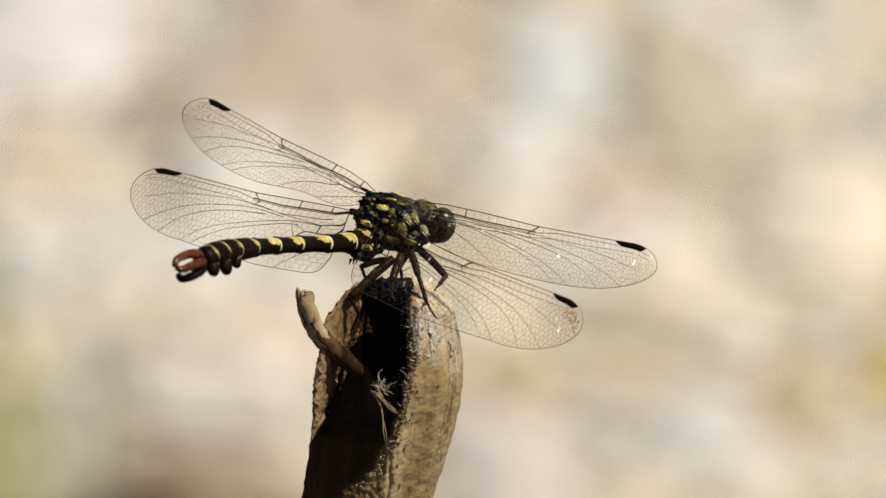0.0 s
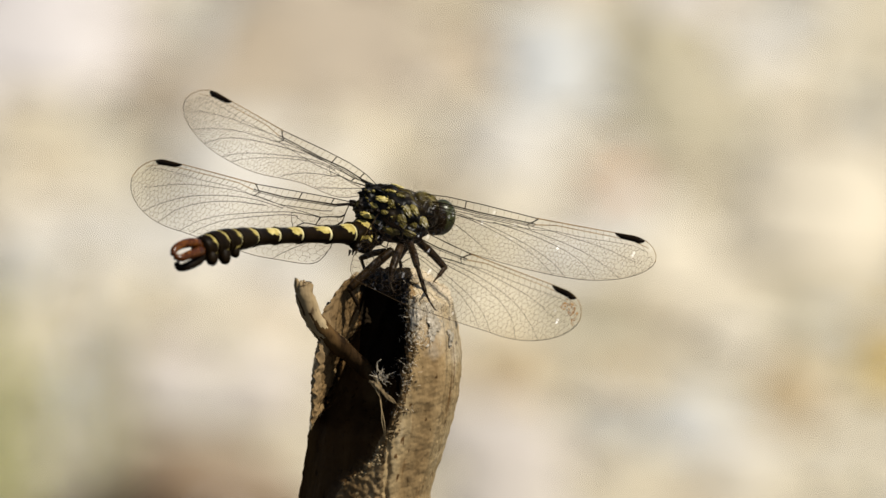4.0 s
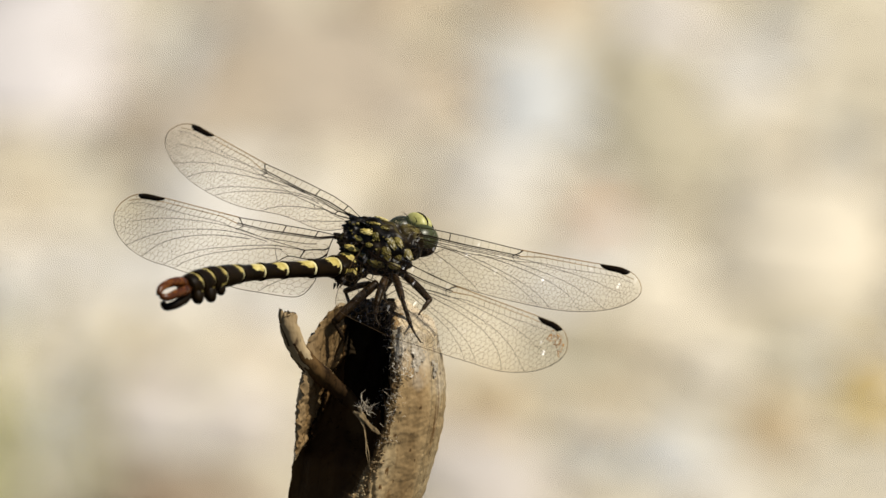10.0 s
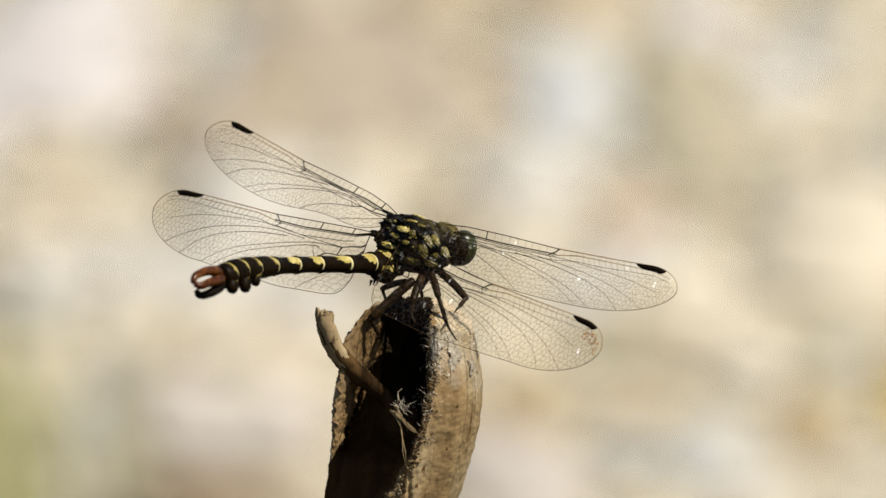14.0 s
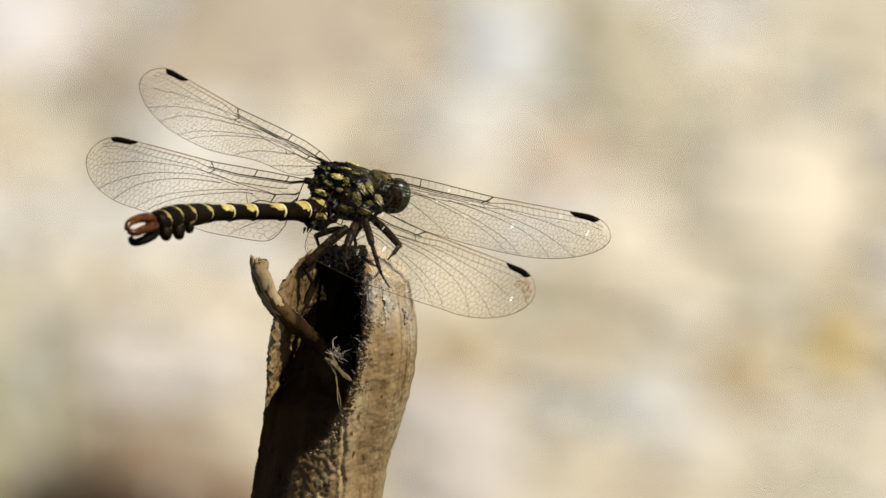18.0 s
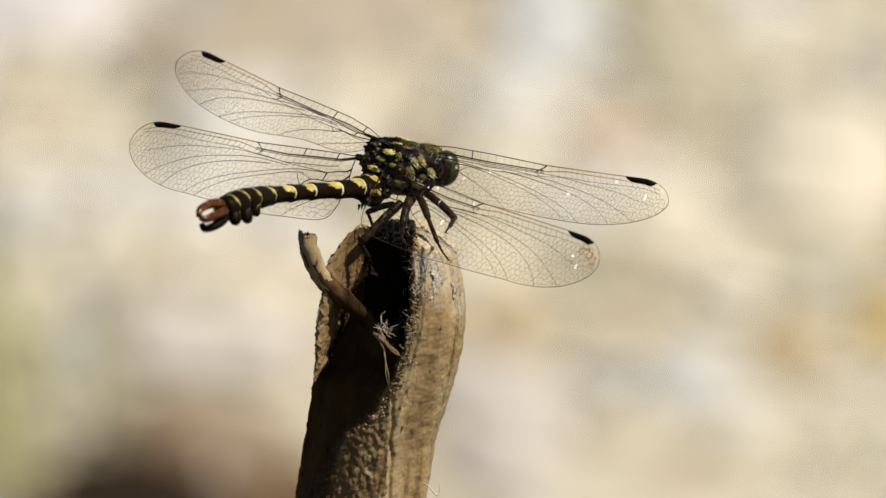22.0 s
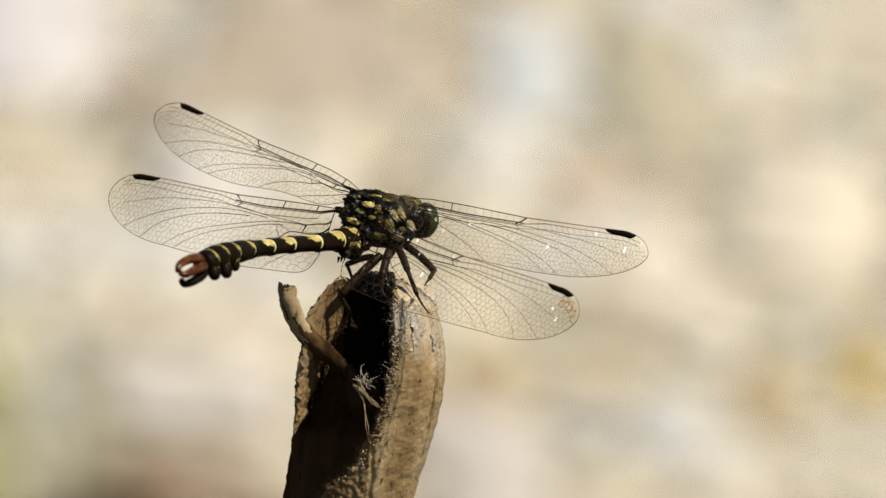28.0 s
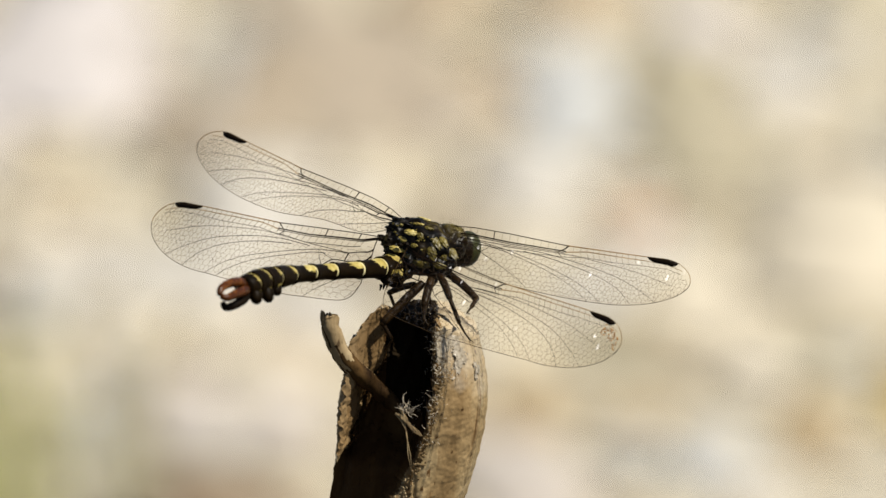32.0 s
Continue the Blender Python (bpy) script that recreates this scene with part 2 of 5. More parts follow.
def island_material(name, stops, rough=0.85):
    m, nodes, links, b = material(name, rough, 0.25)
    geo = nodes.new("ShaderNodeNewGeometry")
    r = ramp(nodes, stops)
    links.new(geo.outputs["Random Per Island"], r.inputs["Fac"])
    n = noise_tex(nodes, links, 120, 4)
    v = ramp(nodes, [(0.3, (0.7, 0.7, 0.7)), (0.7, (1, 1, 1))])
    links.new(n.outputs["Fac"], v.inputs["Fac"])
    mul = nodes.new("ShaderNodeMix")
    mul.data_type, mul.blend_type = "RGBA", "MULTIPLY"
    mul.inputs[0].default_value = 1.0
    links.new(r.outputs["Color"], mul.inputs[6])
    links.new(v.outputs["Color"], mul.inputs[7])
    links.new(mul.outputs[2], b.inputs["Base Color"])
    bump(nodes, links, b, n.outputs["Fac"], 0.3, 0.001)
    return m


def stone_material(name, c):
    lo = tuple(x * 0.8 for x in c)
    hi = tuple(min(0.85, x * 1.15) for x in c)
    return mottled(name, [(0.3, lo), (0.7, hi)], 60, 0.85, 0.25, 0.4, 0.001, fine=5)


def bank_material():
    """Pale dry sand; nearer than an uneven line, out of view, darkened against bounced light."""
    m, nodes, links, b = material("bank_sand", 0.9, 0.2)
    n1, n2 = noise_tex(nodes, links, 14, 5), noise_tex(nodes, links, 126, 4)
    mix = nodes.new("ShaderNodeMix")
    mix.inputs[0].default_value = 0.4
    links.new(n1.outputs["Fac"], mix.inputs[2])
    links.new(n2.outputs["Fac"], mix.inputs[3])
    dry = ramp(nodes, [(0.3, (0.39, 0.341, 0.248)), (0.7, (0.48, 0.428, 0.328))])
    # added dark ground colour, never in view, only to hold down bounce
    dimmed = ramp(nodes, [(0.3, (0.035, 0.03, 0.022)), (0.7, (0.07, 0.06, 0.045))])
    for r in (dry, dimmed):
        links.new(mix.outputs[0], r.inputs["Fac"])
    tc = nodes.new("ShaderNodeTexCoord")
    xyz = nodes.new("ShaderNodeSeparateXYZ")
    links.new(tc.outputs["Object"], xyz.inputs["Vector"])
    wander = noise_tex(nodes, links, 1.1, 6)
    line = nodes.new("ShaderNodeMath")
    line.operation = "MULTIPLY_ADD"
    line.inputs[1].default_value = 0.7
    links.new(wander.outputs["Fac"], line.inputs[0])
    links.new(xyz.outputs["Y"], line.inputs[2])
    step = nodes.new("ShaderNodeMapRange")
    step.inputs["From Min"].default_value, step.inputs["From Max"].default_value = 1.90, 1.97
    links.new(line.outputs["Value"], step.inputs["Value"])
    both = nodes.new("ShaderNodeMix")
    both.data_type = "RGBA"
    links.new(step.outputs["Result"], both.inputs[0])
    links.new(dimmed.outputs["Color"], both.inputs[6])
    links.new(dry.outputs["Color"], both.inputs[7])
    links.new(both.outputs[2], b.inputs["Base Color"])
    bump(nodes, links, b, n2.outputs["Fac"], 0.5, 0.002)
    return m


M_BANK = bank_material()
M_GRAVEL = island_material("river_gravel", [(0.0, (0.36, 0.30, 0.20)), (0.3, (0.48, 0.42, 0.32)), (0.6, (0.43, 0.35, 0.24)), (0.8, (0.52, 0.48, 0.42)), (1.0, (0.46, 0.45, 0.43))])


# ---- building helpers ----
def part(name, bm, mats, parent=None, label="", at=None, smooth=True, unit=MM):
    """Links a bmesh, in millimetres, as one mesh object under parent."""
    for v in bm.verts:
        v.co *= unit
    me = bpy.data.meshes.new(name)
    bm.to_mesh(me)
    bm.free()
    for m in (mats if isinstance(mats, (list, tuple)) else [mats]):
        me.materials.append(m)
    if smooth:
        me.polygons.foreach_set("use_smooth", [True] * len(me.polygons))
    ob = new(name, me)
    if parent:
        ob.parent = parent
    if at is not None:
        ob.matrix_local = at
    if label:
        ob["label"] = label
    return ob


def curve_points(pts, n):
    """n points on a smooth curve through pts (tuples of any length)."""
    p = np.array(pts, float)
    k = len(p)
    out = []
    for t in np.linspace(0, k - 1, n):
        i = min(int(t), k - 2)
        f = t - i
        a, b, c, d = p[max(i - 1, 0)], p[i], p[i + 1], p[min(i + 2, k - 1)]
        out.append(0.5 * (2 * b + (c - a) * f + (2 * a - 5 * b + 4 * c - d) * f * f + (3 * b - a - 3 * c + d) * f ** 3))
    return np.array(out)


def add_tube(bm, pts, radii, up=Vector((0, 0, 1)), segs=12, squash=1.0, caps=True, rule=None, wob=0.0):
    """A tube along pts. rule(s, angle) gives a face's material index."""
    pts = [Vector(p) for p in pts]
    rings, n = [], len(pts)
    for i, p in enumerate(pts):
        d = (pts[min(i + 1, n - 1)] - pts[max(i - 1, 0)]).normalized()
        side = d.cross(up)
        if side.length < 1e-6:
            side = d.cross(Vector((1, 0, 0)))
        side.normalize()
        top = side.cross(d).normalized()
        ring = []
        for k in range(segs):
            a = 2 * math.pi * k / segs
            r = radii[i] * (1 + wob * noise.noise(p * 1.3 + Vector((math.cos(a), math.sin(a), 0)) * 0.8))
            ring.append(bm.verts.new(p + top * (r * math.cos(a)) + side * (r * squash * math.sin(a))))
        rings.append(ring)
    for i in range(n - 1):
        for k in range(segs):
            j = (k + 1) % segs
            f = bm.faces.new((rings[i][k], rings[i][j], rings[i + 1][j], rings[i + 1][k]))
            if rule:
                a = 2 * math.pi * (k + 0.5) / segs
                f.material_index = rule((i + 0.5) / (n - 1), a if a < math.pi else a - 2 * math.pi)
    if caps:
        bm.faces.new(rings[0][::-1])
        bm.faces.new(rings[-1])


def add_ball(bm, centre, size, turn=None, sub=3, rough=0.0, freq=1.0):
    """An uneven ellipsoid with half-axes size."""
    made = bmesh.ops.create_icosphere(bm, subdivisions=sub, radius=1.0)["verts"]
    for v in made:
        n = v.co.copy()
        q = Vector((n.x * size[0], n.y * size[1], n.z * size[2]))
        q *= 1 + rough * noise.noise(n * freq + Vector(centre) * 0.37)
        v.co = Vector(centre) + (turn @ q if turn else q)
    return made


def from_lists(name, verts, faces, mats, parent=None, label="", at=None, smooth=False):
    me = bpy.data.meshes.new(name)
    me.from_pydata([tuple(c * MM for c in v) for v in verts], [], faces)
    for m in (mats if isinstance(mats, (list, tuple)) else [mats]):
        me.materials.append(m)
    if smooth:
        me.polygons.foreach_set("use_smooth", [True] * len(me.polygons))
    ob = new(name, me)
    if parent:
        ob.parent = parent
    if at is not None:
        ob.matrix_local = at
    if label:
        ob["label"] = label
    return ob


def smooth_step(a, b, x):
    t = min(1.0, max(0.0, (x - a) / (b - a)))
    return t * t * (3 - 2 * t)


# ---- ground ----
def ground():
    bm = bmesh.new()
    xs = np.concatenate([-np.geomspace(400, 1.2, 24), np.linspace(-1.0, 1.0, 60), np.geomspace(1.2, 400, 24)])
    ys = xs + 1.5
    grid = [[bm.verts.new((x, y, 0.006 * noise.noise((x * 6, y * 6, 0)) if abs(x) < 1.1 and abs(y - 1.5) < 1.1 else 0.0)) for y in ys] for x in xs]
    for i in range(len(xs) - 1):
        for j in range(len(ys) - 1):
            bm.faces.new((grid[i][j], grid[i + 1][j], grid[i + 1][j + 1], grid[i][j + 1]))
    g = part("ground", bm, M_BANK, unit=1.0)
    tagged(g, "pale sandy river bank, its unseen near part darkened against bounced light", "ground", kind="structure")


def gravel():
    """Small pebbles strewn over the bank."""
    rng = np.random.default_rng(5)
    bm = bmesh.new()
    bmesh.ops.create_icosphere(bm, subdivisions=1, radius=1.0)
    bv = np.array([v.co[:] for v in bm.verts])
    bf = np.array([[v.index for v in f.verts] for f in bm.faces])
    bm.free()
    verts, faces, base = [], [], 0
    for k in range(9000):
        x, y = rng.normal(0, 0.62), 1.75 + rng.gamma(2.2, 0.75)
        if rng.uniform() > 0.75 + 0.9 * noise.noise((x * 2.5, y * 2.5, 4)):
            continue
        r = rng.uniform(0.003, 0.011)
        q = bv * (r * rng.uniform(0.8, 1.4), r * rng.uniform(0.8, 1.4), r * rng.uniform(0.35, 0.6))
        q = q * rng.uniform(0.88, 1.1, (len(q), 1))
        a = rng.uniform(0, math.tau)
        c, s = math.cos(a), math.sin(a)
        q = np.stack([q[:, 0] * c - q[:, 1] * s + x, q[:, 0] * s + q[:, 1] * c + y, q[:, 2] + r * 0.2], 1)
        verts.append(q)
        faces.append(bf + base)
        base += len(q)
    me = bpy.data.meshes.new("gravel")
    me.from_pydata(np.concatenate(verts).tolist(), [], np.concatenate(faces).tolist())
    me.materials.append(M_GRAVEL)
    me.polygons.foreach_set("use_smooth", [True] * len(me.polygons))
    tagged(new("gravel", me), "cream and grey river gravel strewn over sand", "gravel", kind="stuff")


STONE_TONES = {
    "white": ((0.475, 0.446, 0.402), "whitish quartz pebble lying on the sandy bank"),
    "pink": ((0.465, 0.43, 0.415), "pale pinkish white pebble on the bank"),
    "blue": ((0.402, 0.402, 0.392), "pale bluish grey river pebble half sunk in sand"),
    "grey": ((0.37, 0.355, 0.325), "light grey river pebble half sunk in sand"),
    "slate": ((0.25, 0.245, 0.22), "darker grey pebble lying on the bank"),
    "lilac": ((0.40, 0.358, 0.32), "pale lilac grey pebble on the bank"),
    "tan": ((0.36, 0.285, 0.195), "tan sandstone pebble lying on the bank"),
    "ochre": ((0.325, 0.245, 0.14), "ochre brown pebble lying on the bank"),
    "orange": ((0.37, 0.165, 0.04), "reddish orange pebble lying on the bank"),
    "amber": ((0.38, 0.265, 0.06), "amber brown pebble lying on the bank"),
    "cream": ((0.495, 0.44, 0.345), "smooth cream limestone pebble on the bank"),
    "mauve": ((0.325, 0.272, 0.208), "mauve brown pebble on the bank"),
    "umber": ((0.20, 0.145, 0.095), "dark umber brown pebble lying on the bank"),
    "olive": ((0.345, 0.305, 0.215), "olive grey pebble lying on the bank"),
}
STONE_MATS = {}
STONES = 0


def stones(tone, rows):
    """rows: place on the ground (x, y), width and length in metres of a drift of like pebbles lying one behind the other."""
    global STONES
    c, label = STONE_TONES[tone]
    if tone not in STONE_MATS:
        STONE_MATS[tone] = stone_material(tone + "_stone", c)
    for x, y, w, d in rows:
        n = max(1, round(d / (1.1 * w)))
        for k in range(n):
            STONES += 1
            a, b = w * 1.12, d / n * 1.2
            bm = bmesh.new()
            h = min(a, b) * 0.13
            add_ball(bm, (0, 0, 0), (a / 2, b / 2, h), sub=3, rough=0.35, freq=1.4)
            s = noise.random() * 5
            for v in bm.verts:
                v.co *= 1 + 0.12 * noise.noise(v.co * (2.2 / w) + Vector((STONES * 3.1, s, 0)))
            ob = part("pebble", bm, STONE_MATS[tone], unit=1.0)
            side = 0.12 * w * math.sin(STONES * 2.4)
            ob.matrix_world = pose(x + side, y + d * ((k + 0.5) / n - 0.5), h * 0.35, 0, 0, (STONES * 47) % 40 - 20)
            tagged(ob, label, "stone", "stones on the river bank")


def bank():
    ground()
    gravel()
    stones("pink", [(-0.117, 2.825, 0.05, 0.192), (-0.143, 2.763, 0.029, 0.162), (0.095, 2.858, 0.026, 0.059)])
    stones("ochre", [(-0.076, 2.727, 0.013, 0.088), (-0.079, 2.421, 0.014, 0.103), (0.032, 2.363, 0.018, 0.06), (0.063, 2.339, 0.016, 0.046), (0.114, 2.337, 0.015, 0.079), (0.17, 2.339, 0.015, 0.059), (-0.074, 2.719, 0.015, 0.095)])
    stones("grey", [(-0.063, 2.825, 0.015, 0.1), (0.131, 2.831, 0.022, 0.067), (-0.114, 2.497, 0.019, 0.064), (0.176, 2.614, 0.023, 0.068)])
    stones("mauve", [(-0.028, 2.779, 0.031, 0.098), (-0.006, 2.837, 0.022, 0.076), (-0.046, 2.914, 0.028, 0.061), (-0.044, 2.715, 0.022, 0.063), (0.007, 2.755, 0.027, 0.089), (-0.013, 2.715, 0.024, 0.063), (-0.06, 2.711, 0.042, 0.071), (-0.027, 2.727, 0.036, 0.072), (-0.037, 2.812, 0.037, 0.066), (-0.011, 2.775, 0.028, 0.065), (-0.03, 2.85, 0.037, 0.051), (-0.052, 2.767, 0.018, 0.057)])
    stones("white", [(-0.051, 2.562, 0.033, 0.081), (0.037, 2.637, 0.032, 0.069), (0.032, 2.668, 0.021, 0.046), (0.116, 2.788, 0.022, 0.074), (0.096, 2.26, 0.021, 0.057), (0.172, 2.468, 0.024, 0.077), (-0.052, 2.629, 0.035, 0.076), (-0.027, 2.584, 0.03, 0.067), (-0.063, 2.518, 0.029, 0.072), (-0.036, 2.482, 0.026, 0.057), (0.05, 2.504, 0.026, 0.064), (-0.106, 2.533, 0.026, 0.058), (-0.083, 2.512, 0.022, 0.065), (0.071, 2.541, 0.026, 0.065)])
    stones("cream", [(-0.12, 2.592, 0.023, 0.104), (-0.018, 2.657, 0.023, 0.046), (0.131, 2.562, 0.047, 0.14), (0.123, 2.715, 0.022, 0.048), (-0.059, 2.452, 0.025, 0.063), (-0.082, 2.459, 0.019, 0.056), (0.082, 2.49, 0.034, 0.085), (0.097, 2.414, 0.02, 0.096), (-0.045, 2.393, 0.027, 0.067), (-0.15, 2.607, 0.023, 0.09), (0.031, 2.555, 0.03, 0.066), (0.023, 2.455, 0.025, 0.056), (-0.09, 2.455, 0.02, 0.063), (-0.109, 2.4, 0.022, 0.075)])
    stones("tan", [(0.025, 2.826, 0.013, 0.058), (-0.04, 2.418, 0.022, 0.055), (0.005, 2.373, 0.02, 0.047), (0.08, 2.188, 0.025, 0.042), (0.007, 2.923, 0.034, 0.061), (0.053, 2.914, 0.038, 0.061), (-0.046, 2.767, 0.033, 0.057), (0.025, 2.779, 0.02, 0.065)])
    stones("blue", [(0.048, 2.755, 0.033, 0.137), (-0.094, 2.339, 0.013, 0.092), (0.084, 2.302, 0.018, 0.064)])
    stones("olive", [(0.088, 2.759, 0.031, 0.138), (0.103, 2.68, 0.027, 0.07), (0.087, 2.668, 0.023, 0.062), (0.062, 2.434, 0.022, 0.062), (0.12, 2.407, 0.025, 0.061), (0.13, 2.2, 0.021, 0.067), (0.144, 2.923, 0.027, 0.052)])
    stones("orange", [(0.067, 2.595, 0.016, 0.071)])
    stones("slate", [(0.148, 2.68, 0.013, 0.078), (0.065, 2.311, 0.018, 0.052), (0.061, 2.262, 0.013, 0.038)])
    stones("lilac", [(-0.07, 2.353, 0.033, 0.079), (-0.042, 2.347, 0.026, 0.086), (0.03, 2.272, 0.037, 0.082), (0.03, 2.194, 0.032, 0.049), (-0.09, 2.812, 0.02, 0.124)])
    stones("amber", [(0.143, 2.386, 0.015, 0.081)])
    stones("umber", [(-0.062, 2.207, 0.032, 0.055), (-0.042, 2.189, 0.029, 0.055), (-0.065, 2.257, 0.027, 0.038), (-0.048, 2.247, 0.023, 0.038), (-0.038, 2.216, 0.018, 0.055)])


def dark_chunk():
    """A dark, wet lump of rotten wood on the bank, with brown bark about it."""
    root = new("driftwood_lump")
    root.matrix_world = pose(-0.069, 2.115, 0.004, 0, 0, 6)
    tagged(root, "blackish brown lump of rotten driftwood on the bank", "driftwood")
    dark = mottled("dark_driftwood", [(0.3, (0.006, 0.0035, 0.0018)), (0.7, (0.030, 0.017, 0.008))], 70, 0.9, 0.1, 0.5, 0.002)
    bark = mottled("brown_bark", [(0.3, (0.075, 0.043, 0.02)), (0.7, (0.17, 0.105, 0.055))], 70, 0.9, 0.1, 0.5, 0.002)
    bm = bmesh.new()
    add_ball(bm, (0, 0, 0), (0.027, 0.065, 0.014), sub=4, rough=0.5, freq=1.6)
    part("core", bm, dark, root, unit=1.0)
    for x, y, w, d in ((0.012, 0.075, 0.016, 0.035), (0.040, 0.035, 0.020, 0.05), (-0.022, 0.03, 0.010, 0.05), (0.030, -0.02, 0.018, 0.05)):
        bm = bmesh.new()
        add_ball(bm, (x, y, -0.004), (w, d, 0.009), sub=3, rough=0.5, freq=1.9)
        part("bark_piece", bm, bark, root, "brown bark piece", unit=1.0)


def grass_tuft(x, y, wide, deep, tall, count, mat, label, seed):
    """Thin blades rooted in the sand; sizes in millimetres."""
    root = new("grass_tuft")
    root.matrix_world = pose(x, y, 0)
    tagged(root, label, "grass")
    rng = random.Random(seed)
    for k in range(count):
        a, lean, ht = rng.uniform(0, math.tau), rng.uniform(4, 16), rng.uniform(0.5, 1.0) * tall
        bx, by = rng.uniform(-wide, wide), rng.uniform(-deep, deep)
        r = rng.uniform(1.4, 2.4)
        pts = [(bx + lean * t * t * math.cos(a), by + lean * t * t * math.sin(a), ht * t - 2) for t in np.linspace(0, 1, 7)]
        bm = bmesh.new()
        add_tube(bm, pts, [r * (1 - 0.9 * t) for t in np.linspace(0, 1, 7)], Vector((1, 0, 0)), 6, 0.35)
        part("blade", bm, mat, root)


def grass():
    green = mottled("yellow_green_grass", [(0.3, (0.43, 0.42, 0.19)), (0.7, (0.55, 0.53, 0.30))], 60, 0.7, 0.2, 0.2, 0.0003)
    straw = mottled("straw_grass", [(0.3, (0.42, 0.38, 0.24)), (0.7, (0.56, 0.52, 0.38))], 60, 0.7, 0.2, 0.2, 0.0003)
    grass_tuft(-0.118, 2.19, 15, 60, 75, 34, green, "tuft of yellowish green grass on the sand", 3)
    grass_tuft(-0.088, 2.26, 9, 40, 85, 9, straw, "few pale straw-coloured dry grass stems on the sand", 8)


# ---- the stick ----
STEM_H = [40, 0.0, -1.2, -3.5, -5.9, -8.8, -11.8, -14.7, -17.7, -20.6, -22.5, -27.7, -60, -200, -640]
STEM_X = [-1.1, -1.1, -1.1, -1.0, -1.03, -1.3, -1.5, -1.9, -2.4, -3.1, -3.55, -4.25, -8.2, -22, -70]
STEM_R = [6.5, 6.5, 6.6, 6.9, 7.2, 7.5, 7.4, 7.2, 6.9, 6.7, 6.6, 6.6, 6.7, 7.2, 8.5]
FRONT_X = [-8.6, -7.9, -7.0, -6.0, -5.0, -4.0, -3.4, -2.7, 0.6, 1.2, 2.5, 4.0, 5.3, 6.4]      # broken rim, half towards the camera
FRONT_H = [-5.0, -3.4, -1.8, -0.4, 0.4, 0.6, 0.1, -0.8, -0.8, -0.7, -1.3, -2.1, -3.2, -4.6]
REAR_X = [-8.0, -7.0, -5.5, -4.0, -2.9, -2.0, 0.0, 1.5, 2.5, 4.8, 6.1]                         # and the half behind
REAR_H = [-4.2, -3.6, -3.0, -2.4, -1.2, -0.8, -0.7, -0.7, -0.9, -2.0, -3.7]
SPLIT_H = [-36, -30, -25, -20.6, -17.7, -14.7, -11.8, -8.8, -5.9, -1.2, 3]
RIDGE = [-1.0, -0.74, -0.55, -0.34, 0.0, 0.10, 0.19, 0.24, 0.29, 0.29, 0.27]   # right edge of the split, as a share of the half width
LOBE_H = [-17.0, -15.5, -14.2, -13.0, -11.0, -8.2, -6.5, -5.0, 0.0]
LOBE = [-1.3, -1.15, -0.97, -0.87, -0.76, -0.66, -0.56, -0.46, -0.42]          # left edge of the split


def along(h, values):
    return np.interp(-h, [-q for q in STEM_H], values)


def stem_point(a, h, r):
    """Place of the stem's skin at angle a (0 to the right, 90 degrees to the camera), height h, and how deep it lies in the split."""
    cx, rx = along(h, STEM_X), along(h, STEM_R)
    x, b = r * rx * math.cos(a), r * rx * 0.92 * math.sin(a)
    w = x / rx
    hi = np.interp(h, SPLIT_H, RIDGE)
    fold = max(0.15, min(0.35, hi))
    hi += 0.05 * noise.noise((h * 0.9, 7.5, 0)) + 0.03 * noise.noise((h * 3.9, 3.5, 0)) + 0.02 * noise.noise((h * 9.0, 5.5, 0))
    lo = np.interp(h, LOBE_H, LOBE) + 0.05 * noise.noise((h * 0.9, 1.5, 0)) + 0.03 * noise.noise((h * 4.0, 2.5, 0))
    deep = 0.0
    if b > 0:
        # flat flank to the right of the split
        if math.cos(a) > fold:
            b += 0.7 * (rx * 0.9 * r * ((1 - math.cos(a)) / (1 - fold)) ** 0.72 - b)
        # the torn lobe on the other side slopes into the split
        t = (w + 1) / max(lo + 1, 0.05)
        if t < 1.2 and h > -14.5:
            b = min(6.0 * b, r * rx * (0.85 - 0.55 * max(t, 0.0)))
        deep = smooth_step(lo - 0.02, lo + 0.14, w) * (1 - smooth_step(hi - 0.06 - 0.10 * smooth_step(-13.0, -16.0, h), hi, w)) * smooth_step(-40.0, -33.0, h)
        if deep > 0:
            # a hollow above, only a torn step below
            shut = smooth_step(-11.5, -16.5, h)
            wall = smooth_step(lo, lo + 0.22, w)
            pit = min(b, -rx * 0.3 * wall + 0.05 * rx * (1 - wall) + 0.9 * noise.noise((x * 0.9, h * 0.3, 2)))
            step = b - (2.6 - 0.9 * smooth_step(-20, -28, h)) * smooth_step(0.0, 0.45, b / rx) + 0.25 * noise.noise((x * 0.8, h * 0.25, 6)) * smooth_step(0.0, 0.3, b / rx)
            b += deep * (pit + (step - pit) * shut - b)
    return cx + x, b, deep


